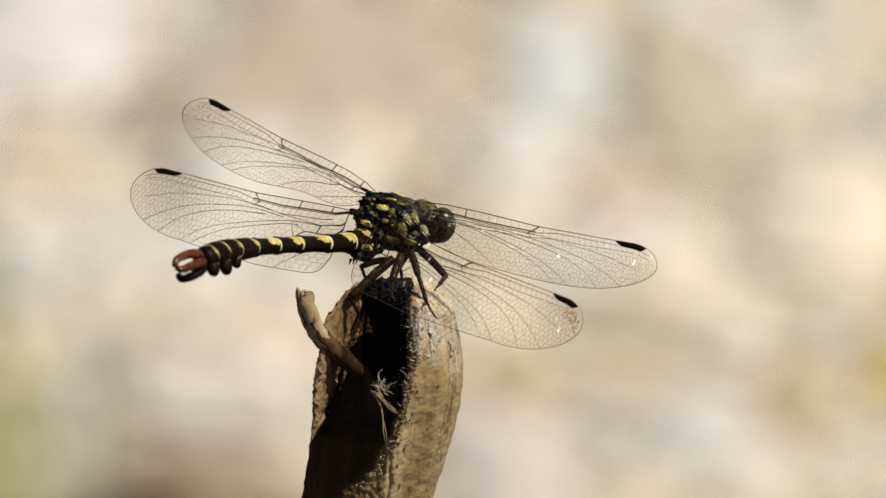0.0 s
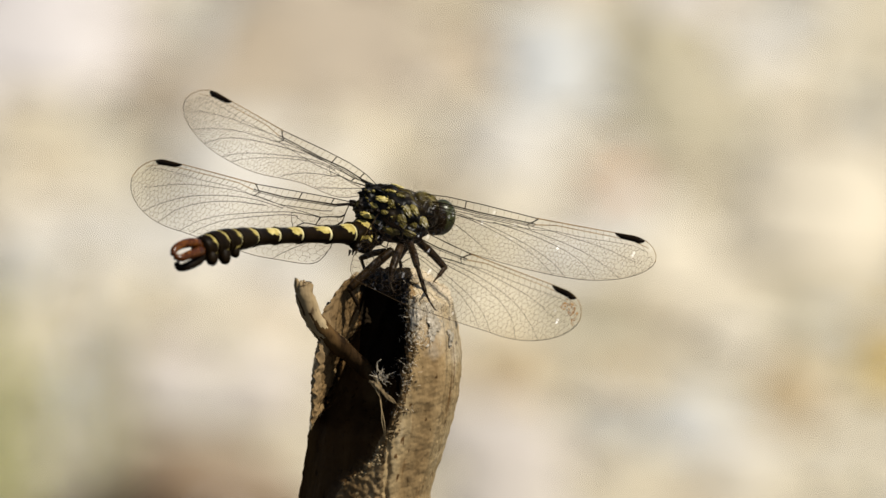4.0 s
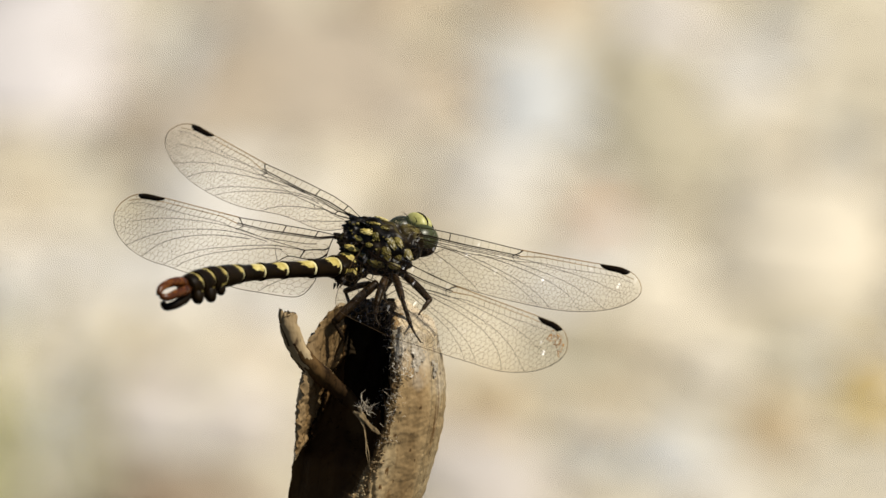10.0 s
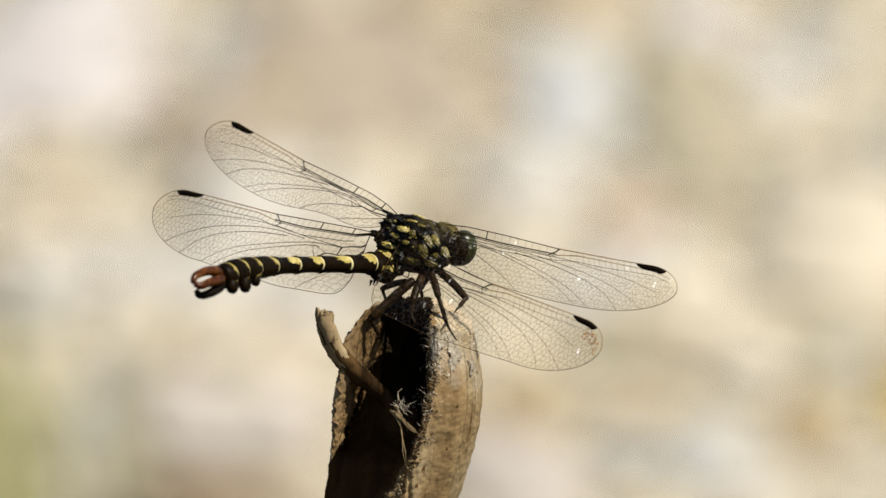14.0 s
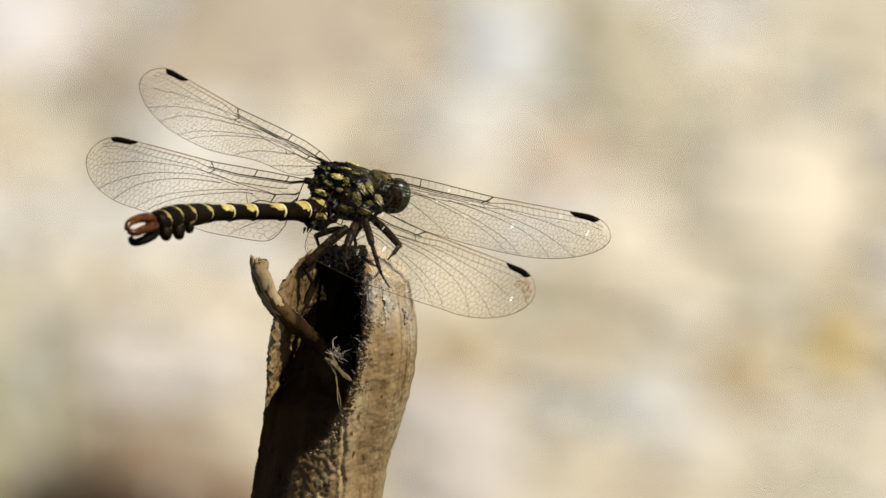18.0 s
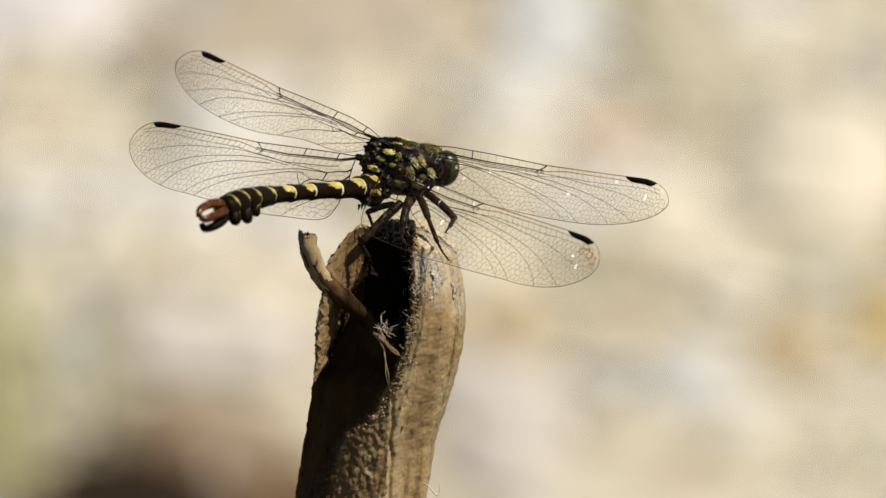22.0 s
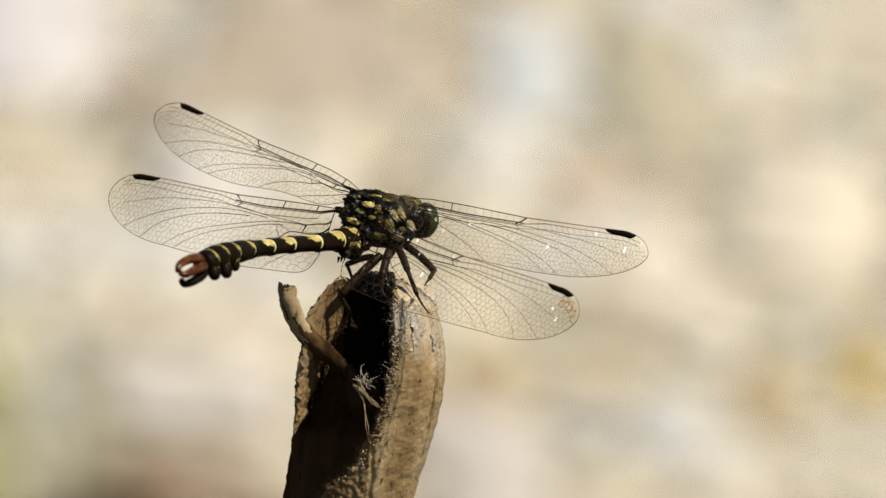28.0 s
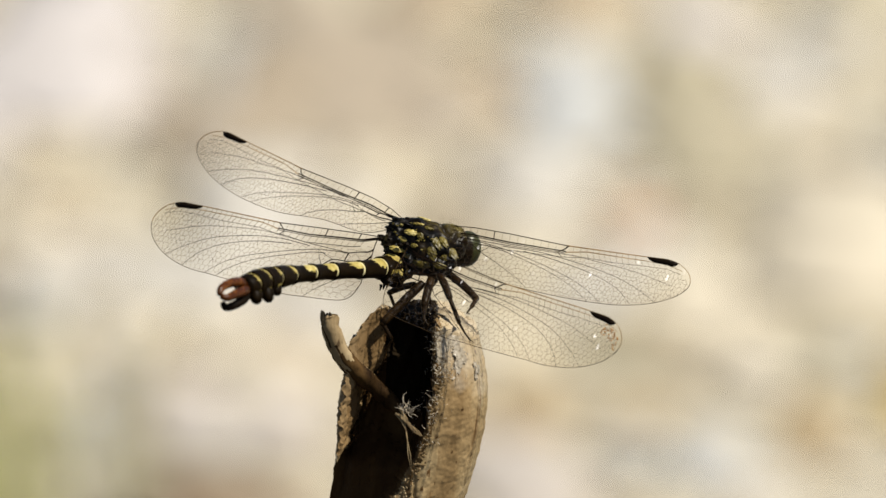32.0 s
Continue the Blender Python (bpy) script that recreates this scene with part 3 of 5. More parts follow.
def stick():
    root = new("stick")
    root.matrix_world = Matrix.Translation(PERCH)
    tagged(root, "broken weathered brown stick, hollow split stem standing upright", "stick")
    n = 340
    heights = list(np.linspace(0, -38, 280)) + list(np.linspace(-40, -80, 20)) + list(np.linspace(-95, -626, 40))
    caps = np.linspace(0.04, 0.97, 16)
    verts, faces, index = [], [], []
    for row in range(len(caps) + len(heights)):
        for k in range(n):
            a = 2 * math.pi * k / n
            r = caps[row] if row < len(caps) else 1.0
            h = 0.0 if row < len(caps) else heights[row - len(caps)]
            x, b, deep = stem_point(a, h, r)
            near = smooth_step(-0.35, 0.35, math.sin(a))
            top = near * np.interp(x, FRONT_X, FRONT_H) + (1 - near) * np.interp(x, REAR_X, REAR_H)
            top += 0.22 * noise.noise((x * 2.3, math.sin(a) * 2, 5)) + 0.12 * noise.noise((x * 6.0, math.sin(a) * 5, 5))
            z = h + top * math.exp(h / 7.0)
            if row < len(caps):
                z += 0.35 * (1 - r ** 3) - 0.35 + 0.3 * noise.noise((x * 1.1, b * 1.1, 3)) + 0.22 * noise.noise((x * 3.3, b * 3.3, 9))
            q = Vector((x, b, z))
            out = Vector((math.cos(a), math.sin(a), 0))
            g = 0.40 * noise.noise((math.cos(a) * 2.2, math.sin(a) * 2.2, z * 0.10)) + 0.07 * noise.noise((math.cos(a) * 9, math.sin(a) * 9, z * 0.14)) + 0.035 * noise.noise((math.cos(a) * 22, math.sin(a) * 22, z * 0.10)) + 0.09 * noise.noise(q * 0.9) + 0.05 * noise.noise(q * 2.6) + 0.03 * noise.noise(q * 6)
            crumb = smooth_step(-2.6, -3.8, x) * smooth_step(-15.0, -12.5, z) * (0.08 + 0.72 * smooth_step(1.2, 3.0, b) if b > 0 else 0.06)
            edge = along(h, STEM_X) + along(h, STEM_R) * np.interp(h, SPLIT_H, RIDGE)
            crumb += 0.7 * smooth_step(1.3, 0.0, abs(x - edge)) * (1 if b > 0 else 0)
            seam = -1.0 + 0.035 * (h + 14)
            if b > 0 and h < -15.0 and edge < x < seam:
                crumb = max(crumb, 0.38 * smooth_step(-15.0, -18.0, h) * smooth_step(seam, seam - 0.5, x))
            if b > 0 and h < -13.0:
                g -= 0.28 * smooth_step(0.3, 0.0, abs(x - seam + 0.3 * noise.noise((h * 0.5, 4, 4))))
            if crumb > 0.02:
                turned = Euler((0.5, 0.7, 0.3)).to_matrix() @ Vector((q.x, q.y, q.z * 0.7))
                near_cells = noise.voronoi(turned * 1.25 + noise.noise_vector(turned * 2.0) * 0.3)[0]
                g += crumb * (0.9 * min(0.5, near_cells[1] - near_cells[0]) - 0.25 + 0.30 * noise.noise(turned * 2.3) + 0.22 * noise.noise(turned * 5.1))
            q += out * (g * (r if row < len(caps) else 1.0) * (1 + 0.4 * deep))
            verts.append((q.x, -q.y, q.z))
            # cap of the hollow, coloured black for rot and the insect's shadow on it
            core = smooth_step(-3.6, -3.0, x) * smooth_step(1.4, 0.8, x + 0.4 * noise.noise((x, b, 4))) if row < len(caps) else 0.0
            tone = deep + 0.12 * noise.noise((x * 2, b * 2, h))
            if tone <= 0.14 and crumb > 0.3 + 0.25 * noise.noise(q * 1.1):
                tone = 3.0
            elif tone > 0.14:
                # shade painted by depth: black in the upper hollow, dark brown elsewhere
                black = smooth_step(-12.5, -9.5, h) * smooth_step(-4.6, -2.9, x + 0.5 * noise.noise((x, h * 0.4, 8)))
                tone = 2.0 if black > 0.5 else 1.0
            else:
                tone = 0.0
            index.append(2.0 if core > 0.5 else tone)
    mats = []
    for row in range(len(caps) + len(heights) - 1):
        for k in range(n):
            j = (k + 1) % n
            faces.append((row * n + k, (row + 1) * n + k, (row + 1) * n + j, row * n + j))
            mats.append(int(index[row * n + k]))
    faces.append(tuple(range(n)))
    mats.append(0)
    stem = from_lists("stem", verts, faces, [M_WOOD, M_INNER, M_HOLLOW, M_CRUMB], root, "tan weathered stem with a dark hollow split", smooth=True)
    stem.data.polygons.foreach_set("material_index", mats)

    def view_part(name, lines, mat, label, segs=10, wob=0.0):
        bm = bmesh.new()
        for pts, radii in lines:
            add_tube(bm, [VIEW @ Vector(p) for p in pts], radii, Vector((0, 0, 1)), segs, wob=wob)
        return part(name, bm, mat, root, label)

    path = [(-9.66, -0.91, 5.60), (-9.43, -2.57, 5.20), (-8.40, -4.86, 4.20), (-6.51, -6.86, 3.00), (-5.14, -8.06, 1.80), (-3.54, -9.49, 0.80), (-2.23, -11.09, 1.60), (-1.49, -12.29, 2.60)]
    pts = curve_points(path, 110)
    rad = curve_points([(0.84,), (0.93,), (0.99,), (0.95,), (0.87,), (0.76,), (0.55,), (0.25,)], 110)[:, 0]
    rad = [max(0.05, r * (1 + 0.08 * noise.noise((i * 0.09, 2, 0)))) for i, r in enumerate(rad)]
    bm = bmesh.new()
    # upper share stays tan as if lit; the rest takes the shade colour
    lit_end = lambda f, a: 1 if f < 0.25 + 0.22 * noise.noise((math.cos(a) * 2.2, math.sin(a) * 2.2, f * 5)) + 0.08 * math.cos(a - 0.6) else 0
    add_tube(bm, [VIEW @ Vector(p) for p in pts], rad, Vector((0, 0, 1)), 28, wob=0.07, rule=lit_end)
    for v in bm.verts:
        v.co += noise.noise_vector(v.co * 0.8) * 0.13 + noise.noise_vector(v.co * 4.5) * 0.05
    bark = part("splinter", bm, [M_SPLINTER_SHADE, M_SPLINTER], root, "bark splinter peeling off the stem, tan above, shade painted dark below")
    # its broken upper end is a ragged crown of pale wood
    bm = bmesh.new()
    for i in range(13):
        a = i / 13 * math.tau
        rr = 0.72 + 0.12 * math.sin(i * 5.3)
        q = Vector((-9.62 + rr * math.cos(a), -1.12, 5.5 + rr * math.sin(a) * 0.8))
        tipp = q + Vector((0.1 * math.sin(i * 3.1) - 0.08, 0.42 + 0.20 * math.sin(i * 7.7) - 0.22 * math.cos(a), 0))
        add_tube(bm, [VIEW @ p for p in (q + Vector((0.05, -0.7, 0)), q, q.lerp(tipp, 0.6), tipp)], [0.2, 0.26, 0.2, 0.05], Vector((1, 0, 0)), 7, 0.8, wob=0.6)
    part("broken_end", bm, M_SPLINTER, bark, "pale ragged broken end")
    rng = random.Random(11)
    frayed = []
    for k in range(22):
        f = rng.random()
        q = [-2.5 + 1.0 * f + rng.gauss(0, 0.15), -9.7 - 1.1 * f + rng.gauss(0, 0.15), 3.3]
        line = [tuple(q)]
        d = Vector((rng.uniform(0.0, 1.3), rng.uniform(-0.5, 0.7), rng.uniform(0.0, 0.4))) * 0.05
        for s in range(7):
            d += Vector((rng.gauss(0, 0.09), rng.gauss(0, 0.09), rng.gauss(0, 0.03)))
            d *= 0.9
            q = [q[i] + d[i] for i in range(3)]
            line.append(tuple(q))
        frayed.append((line, [0.03] * 7 + [0.012]))
    view_part("frayed_fibre", frayed, M_SILK, "pale frayed fibres at the splinter's end", 5)
    strands = []
    for k in range(8):
        x0, y0 = -2.57, -10.86
        end = [(-0.46, -13.03), (-1.37, -16.69)][k % 4 == 0]
        line = [(x0 + rng.gauss(0, 0.25), y0 + rng.gauss(0, 0.2), 3.0)]
        for i in range(1, 6):
            f = i / 5
            line.append((x0 + (end[0] - x0) * f + rng.gauss(0, 0.12), y0 + (end[1] - y0) * f + 0.9 * math.sin(f * 3) * (k % 4 == 0), 3.0 + 1.0 * f))
        strands.append((line, [0.16, 0.17, 0.16, 0.13, 0.10, 0.03] if k % 4 else [0.08, 0.08, 0.07, 0.06, 0.05, 0.02]))
    view_part("dry_strand", strands, M_SPLINTER, "straw-coloured torn strands", 7)
    lint = []
    tufts = [(-rng.uniform(0.5, 13.5), rng.gauss(0.06, 0.07)) for _ in range(40)]
    for k in range(280):
        h0, w0 = tufts[k % len(tufts)]
        h = h0 + rng.gauss(0, 0.42)
        w = min(0.9, np.interp(h, SPLIT_H, RIDGE) + w0 + rng.gauss(0, 0.045))
        x, b, _ = stem_point(math.acos(w), h, 1.0)
        b += rng.uniform(-0.05, 0.12)
        q = [x, h * math.cos(TILT) - b * math.sin(TILT), b * math.cos(TILT) + h * math.sin(TILT)]
        line, d = [tuple(q)], Vector((rng.gauss(0, 1), rng.gauss(0.2, 1), rng.uniform(-0.2, 0.3))) * 0.05
        for i in range(5):
            d += Vector((rng.gauss(0, 0.05), rng.gauss(0, 0.05), rng.gauss(-0.01, 0.02)))
            d *= 0.85
            q = [q[i] + d[i] for i in range(3)]
            line.append(tuple(q))
        r = rng.choice((0.014, 0.022, 0.036))
        lint.append((line, [r] * 5 + [r * 0.4]))
    for k in range(90):
        h, w = -rng.uniform(0.8, 5.5), min(0.82, 0.30 + abs(rng.gauss(0, 0.22)))
        x, b, _ = stem_point(math.acos(w), h, 1.0)
        z = h + np.interp(x, FRONT_X, FRONT_H) * math.exp(h / 7.0)
        q = [x, z * math.cos(TILT) - b * math.sin(TILT), b * math.cos(TILT) + z * math.sin(TILT) + 0.1]
        line, d = [tuple(q)], Vector((rng.gauss(0, 1), rng.gauss(0, 1), rng.uniform(-0.1, 0.3))) * 0.09
        turn = rng.gauss(0, 0.5)
        for i in range(7):
            d = Matrix.Rotation(turn, 3, "Z") @ d
            q = [q[i] + d[i] for i in range(3)]
            line.append(tuple(q))
        r = rng.choice((0.015, 0.022, 0.035))
        lint.append((line, [r] * 7 + [r * 0.4]))
    # crumpled silky film clinging to the upper flank, torn into patches
    film = bmesh.new()
    nu, nv = 90, 80
    grid = {}
    for i in range(nu + 1):
        for j in range(nv + 1):
            h, w = -0.5 - 6.5 * i / nu, 0.31 + 0.62 * j / nv
            x, b, _ = stem_point(math.acos(w), h, 1.0)
            z = h + np.interp(x, FRONT_X, FRONT_H) * math.exp(h / 7.0)
            c = Vector((x, b, z))
            out = 0.12 + 0.12 * noise.noise(c * 1.1) + 0.09 * noise.noise(c * 2.7) + 0.05 * noise.noise(c * 6.0)
            cover = noise.noise(c * 0.55 + Vector((3, 0, 1))) + 0.55 * noise.noise(c * 1.9) + 0.35 * noise.noise(c * 4.6) - 0.05 * abs(h + 2.6) - 0.32 * max(0.0, -3.4 - h) + 0.22
            grid[i, j] = (c + Vector((0.45 * out, out, 0)), cover)
    made = {}
    for i in range(nu):
        for j in range(nv):
            ring = [(i, j), (i + 1, j), (i + 1, j + 1), (i, j + 1)]
            if min(grid[k][1] for k in ring) > 0:
                for k in ring:
                    if k not in made:
                        c = grid[k][0]
                        made[k] = film.verts.new((c.x, -c.y, c.z))
                film.faces.new([made[k] for k in ring])
    part("silk_film", film, M_FILM, root, "whitish crumpled silky film on the flank")
    crumbs = bmesh.new()
    for k in range(260):
        h = -rng.uniform(0.3, 20.0)
        w = min(0.9, np.interp(h, SPLIT_H, RIDGE) + rng.gauss(0.04, 0.06))
        x, b, deep = stem_point(math.acos(w), h, 1.0)
        if deep < 0.3:
            c = rng.uniform(0.04, 0.16)
            z = h + np.interp(x, FRONT_X, FRONT_H) * math.exp(h / 7.0)
            add_ball(crumbs, (x, -b, z), (c, c * rng.uniform(0.4, 0.8), c * rng.uniform(0.8, 2.0)), Matrix.Rotation(rng.uniform(0, 3), 3, "Y"), 1, 0.9, 1.8)
    tagged(part("pith_crumb", crumbs, M_SPLINTER, root, "tan crumbs of rotten pith along the split"), kind="stuff")
    view_part("lint", lint, M_SILK, "whitish plant lint along the split", 4)
    curl = [([(1.9, -25.9, 3.0), (2.5, -26.2, 3.0), (3.1, -26.9, 3.0), (3.5, -27.1, 3.0), (3.7, -26.3, 3.0), (3.5, -26.0, 3.0)], [0.07, 0.07, 0.08, 0.07, 0.06, 0.02]),
            ([(2.2, -27.9, 3.0), (2.9, -27.8, 3.0), (3.4, -27.3, 3.0), (3.6, -26.6, 3.0)], [0.05, 0.05, 0.05, 0.02])]
    view_part("loose_fibre", [(curve_points(p, 24), np.interp(np.linspace(0, 1, 24), np.linspace(0, 1, len(r)), r)) for p, r in curl], M_SILK, "whitish loose fibre curling off the stem", 6)


# ---- the dragonfly ----
# body axes (forward, left, up) as columns, in (right, up, towards the camera)
BODY = Matrix(((0.577, -0.7962, 0.1819), (0.1007, 0.2904, 0.9516), (-0.8105, -0.5308, 0.2478)))
HINGE = Vector((-2.29, 7.43, 0.00))          # middle of the wing bases, millimetres from the perch
PIVOT = Vector((-0.57, 6.57, 0.00))


def to_body(p):
    return BODY.transposed() @ (Vector(p) - HINGE)


def body_pose(turn, shift):
    """World pose of the insect: turned by small degrees about the view axes, and shifted by millimetres."""
    w = Vector([radians(a) for a in turn])
    q = Matrix.Rotation(w.length, 3, w.normalized()) if w.length > 1e-6 else Matrix.Identity(3)
    place = PIVOT + q @ (HINGE - PIVOT) + Vector((shift[0], shift[1], 0))
    m = (VIEW @ q @ BODY).to_4x4()
    m.translation = PERCH + (VIEW @ place) * MM
    return m


def wing_shape(kind):
    if kind == "fore":
        return dict(L=28.1, s=(0, 0.04, 0.12, 0.25, 0.4, 0.6, 0.75, 0.88), c=(1.2, 2.2, 3.6, 4.8, 5.5, 5.9, 5.8, 5.0), nod=0.515, tip=2.3, cell=0.60, front=(0.1, -0.26, -0.44, -0.3, 0.1, 0.12, 0.08))
    return dict(L=27.0, s=(0, 0.014, 0.035, 0.08, 0.2, 0.35, 0.55, 0.75, 0.88), c=(5.4, 6.6, 7.3, 7.8, 8.3, 8.8, 8.5, 7.8, 6.3), nod=0.44, tip=2.6, cell=0.74, front=(0.1, 0.1, 0.18, 0.32, 0.48, 0.14, 0.08))


def wing(name, kind, base, span, pitch, parent, label, seed, stain=False, size=1.0, slim=0.0, waist=0.0, spot_at=(0.82, 0.94)):
    """Membrane with leading-edge veins, a fan of long veins, a net of cells and a dark spot near the tip."""
    g = wing_shape(kind)
    L, nod, rng = g["L"] * size, g["nod"], random.Random(seed)
    span = Vector(span).normalized()
    chord = Vector((-math.cos(pitch), 0, -math.sin(pitch)))
    chord = (chord - span * chord.dot(span)).normalized()
    at = Matrix((span, chord, span.cross(chord))).transposed().to_4x4()
    at.translation = Vector(base) * MM
    prof = curve_points(list(zip(g["s"], g["c"])), 200)

    def lead(s):
        round_off = 1 - math.sqrt(max(0.0, 1 - (max(0.0, s - 0.88) / 0.12) ** 2))
        return g["tip"] * round_off + np.interp(s, (0, 0.06, 0.16, 0.3, nod, 0.8, 0.9), g["front"])

    def trail(s):
        c = np.interp(s, prof[:, 0], prof[:, 1]) * (1 - slim * min(1.0, s / 0.4)) * (1 - waist * math.exp(-((s - 0.28) / 0.17) ** 2))
        if s > 0.68:
            c = g["tip"] + (np.interp(0.68, prof[:, 0], prof[:, 1]) * (1 - slim) - g["tip"]) * max(0.0, 1 - ((s - 0.68) / 0.32) ** 2) ** 0.55
        return c

    def place(s, w):
        a, b = lead(s), trail(s)
        v = a + (b - a) * w
        lift = 0.10 * math.sin(w * 9) * (1 - s) - 0.6 * (s * (1 - s)) * w - 0.35 * s * s
        return (s * L, v, lift)

    def at_v(s, v):
        a, b = lead(s), trail(s)
        return place(s, min(0.97, max(0.0, (v - a) / max(b - a, 0.05))))

    ns, nw = 90, 20
    cols = [1 - (1 - i / ns) ** 1.8 for i in range(ns)] + [0.9999]
    verts = [place(s, k / nw) for s in cols for k in range(nw + 1)]
    faces = [(i * (nw + 1) + k, (i + 1) * (nw + 1) + k, (i + 1) * (nw + 1) + k + 1, i * (nw + 1) + k + 1) for i in range(ns) for k in range(nw)]
    sheet = from_lists(name, verts, faces, M_MEMBRANE, parent, label, at, True)

    nets = {"costa": ([], []), "outer_edge": ([], []), "long_vein": ([], []), "cell_net": ([], [])}

    def bar(net, p, q, r0, r1):
        vs, fs = nets[net]
        p, q = Vector(p), Vector(q)
        d = q - p
        if d.length < 1e-4:
            return
        a = d.cross(Vector((0, 0, 1)))
        a = a.normalized() if a.length > 1e-6 else Vector((1, 0, 0))
        b = a.cross(d).normalized()
        o = len(vs)
        for c, r in ((p, r0), (q, r1)):
            for k in range(4):
                t = math.pi / 4 + k * math.pi / 2
                vs.append(tuple(c + a * (r * math.cos(t)) + b * (r * math.sin(t))))
        for k in range(4):
            j = (k + 1) % 4
            fs.append((o + k, o + j, o + 4 + j, o + 4 + k))

    def line(net, pts, r0, r1):
        m = len(pts) - 1
        for i in range(m):
            bar(net, pts[i], pts[i + 1], r1 + (r0 - r1) * (1 - i / m) ** 1.6, r1 + (r0 - r1) * (1 - (i + 1) / m) ** 1.6)

    ss = np.linspace(0.0, 1.0, 90)
    line("costa", [place(s, 0) for s in np.linspace(0, nod, 50)], 0.052, 0.05)
    line("outer_edge", [place(s, 0) for s in nod + (1 - nod) * (1 - (1 - ss) ** 1.6)], 0.06, 0.035)
    line("cell_net", [place(s, 1) for s in 1 - (1 - np.linspace(0, 1, 160)) ** 1.6], 0.036, 0.034)
    line("cell_net", [place(0.0, w) for w in np.linspace(0, 1, 10)], 0.06, 0.05)

    def radius(s):
        return lead(s) + np.interp(s, (0, 0.06, 0.3, nod, nod + 0.08, 0.8, 0.93, 1), (0.25, 0.75, 0.95, 0.70, 0.36, 0.44, 0.62, 0.3))

    def radius2(s):
        return radius(s) + np.interp(s, (0, 0.1, 0.3, nod, 0.7, 0.95), (0.4, 0.8, 0.8, 0.55, 0.7, 0.4))

    line("costa", [at_v(s, radius(s) - 0.08) for s in np.linspace(0.0, nod, 50)], 0.10, 0.065)
    line("outer_edge", [at_v(s, radius(s)) for s in np.linspace(nod, 0.96, 40)], 0.05, 0.03)
    line("long_vein", [at_v(s, radius(s) + 0.10) for s in np.linspace(0.0, nod, 40)], 0.055, 0.035)
    line("long_vein", [at_v(s, radius2(s)) for s in np.linspace(0.06, 0.96, 80)], 0.042, 0.018)
    # the kink at the nodus
    line("costa", [at_v(nod + 0.006, -0.2), at_v(nod - 0.004, radius(nod) * 0.55), at_v(nod - 0.03, radius(nod) + 0.1), at_v(nod - 0.012, radius2(nod))], 0.085, 0.04)
    # cross veins of the leading fields
    s = 0.05
    k = 0
    while s < 0.94:
        k += 1
        if not (spot_at[0] < s < spot_at[1]):
            thick = 0.055 if k in (2, 7) else 0.014
            bar("cell_net" if thick < 0.05 else "costa", at_v(s, lead(s)), at_v(s + 0.003, radius(s)), thick, thick)
        bar("cell_net", at_v(s, radius(s)), at_v(s + 0.012, radius2(s)), 0.016, 0.016)
        s += (0.030 if s < nod else 0.024) * rng.uniform(0.85, 1.15)
    # the fan of long veins, as shares of the chord
    fans = [((0.10, 0.30), (0.28, 0.24), (nod, 0.17), (0.62, 0.21), (0.80, 0.34), (0.93, 0.62)),
            ((0.28, 0.27), (0.43, 0.23), (0.57, 0.30), (0.72, 0.46), (0.82, 0.70), (0.89, 1.0)),
            ((0.36, 0.28), (0.50, 0.33), (0.64, 0.48), (0.74, 0.70), (0.80, 1.0)),
            ((0.13, 0.30), (0.25, 0.31), (0.38, 0.40), (0.52, 0.56), (0.62, 0.76), (0.69, 1.0)),
            ((0.20, 0.345), (0.27, 0.36), (0.37, 0.45), (0.49, 0.60), (0.58, 0.80), (0.64, 1.0)),
            ((0.20, 0.52), (0.28, 0.66), (0.36, 0.84), (0.41, 1.0)),
            ((0.02, 0.50), (0.08, 0.62), (0.14, 0.76), (0.19, 0.88), (0.23, 1.0)),
            ((0.00, 0.40), (0.08, 0.42), (0.16, 0.42), (0.20, 0.52)),
            ((0.00, 0.28), (0.05, 0.27), (0.10, 0.30), (0.13, 0.30)),
            ((0.16, 0.42), (0.19, 0.38), (0.235, 0.31)),
            ((0.20, 0.52), (0.22, 0.42), (0.235, 0.31)),
            ((0.10, 0.30), (0.105, 0.36), (0.11, 0.42))]
    for f in fans:
        base = f[0][0] < 0.12 and f[-1][0] < 0.22
        line("long_vein", [place(min(q[0], 0.995), min(q[1], 1.0)) for q in curve_points(f, 40)], 0.085 if base else 0.042, 0.045 if base else 0.019)
    # the net of cells behind them
    cell = g["cell"]
    dx, dy = cell * 0.87, cell * 0.75
    spot = {}

    def corner(x, y):
        key = (round(x / 0.05), round(y / 0.05))
        if key not in spot:
            spot[key] = (x + rng.gauss(0, 0.085), y + rng.gauss(0, 0.085))
        return spot[key]

    def field(x, y):
        s = x / L
        if not 0.004 < s < 0.995:
            return -1.0
        a, b = lead(s), trail(s)
        if y < radius2(s) + (0.2 if s < 0.12 else 0.0):
            return -1.0
        return (y - a) / (b - a)

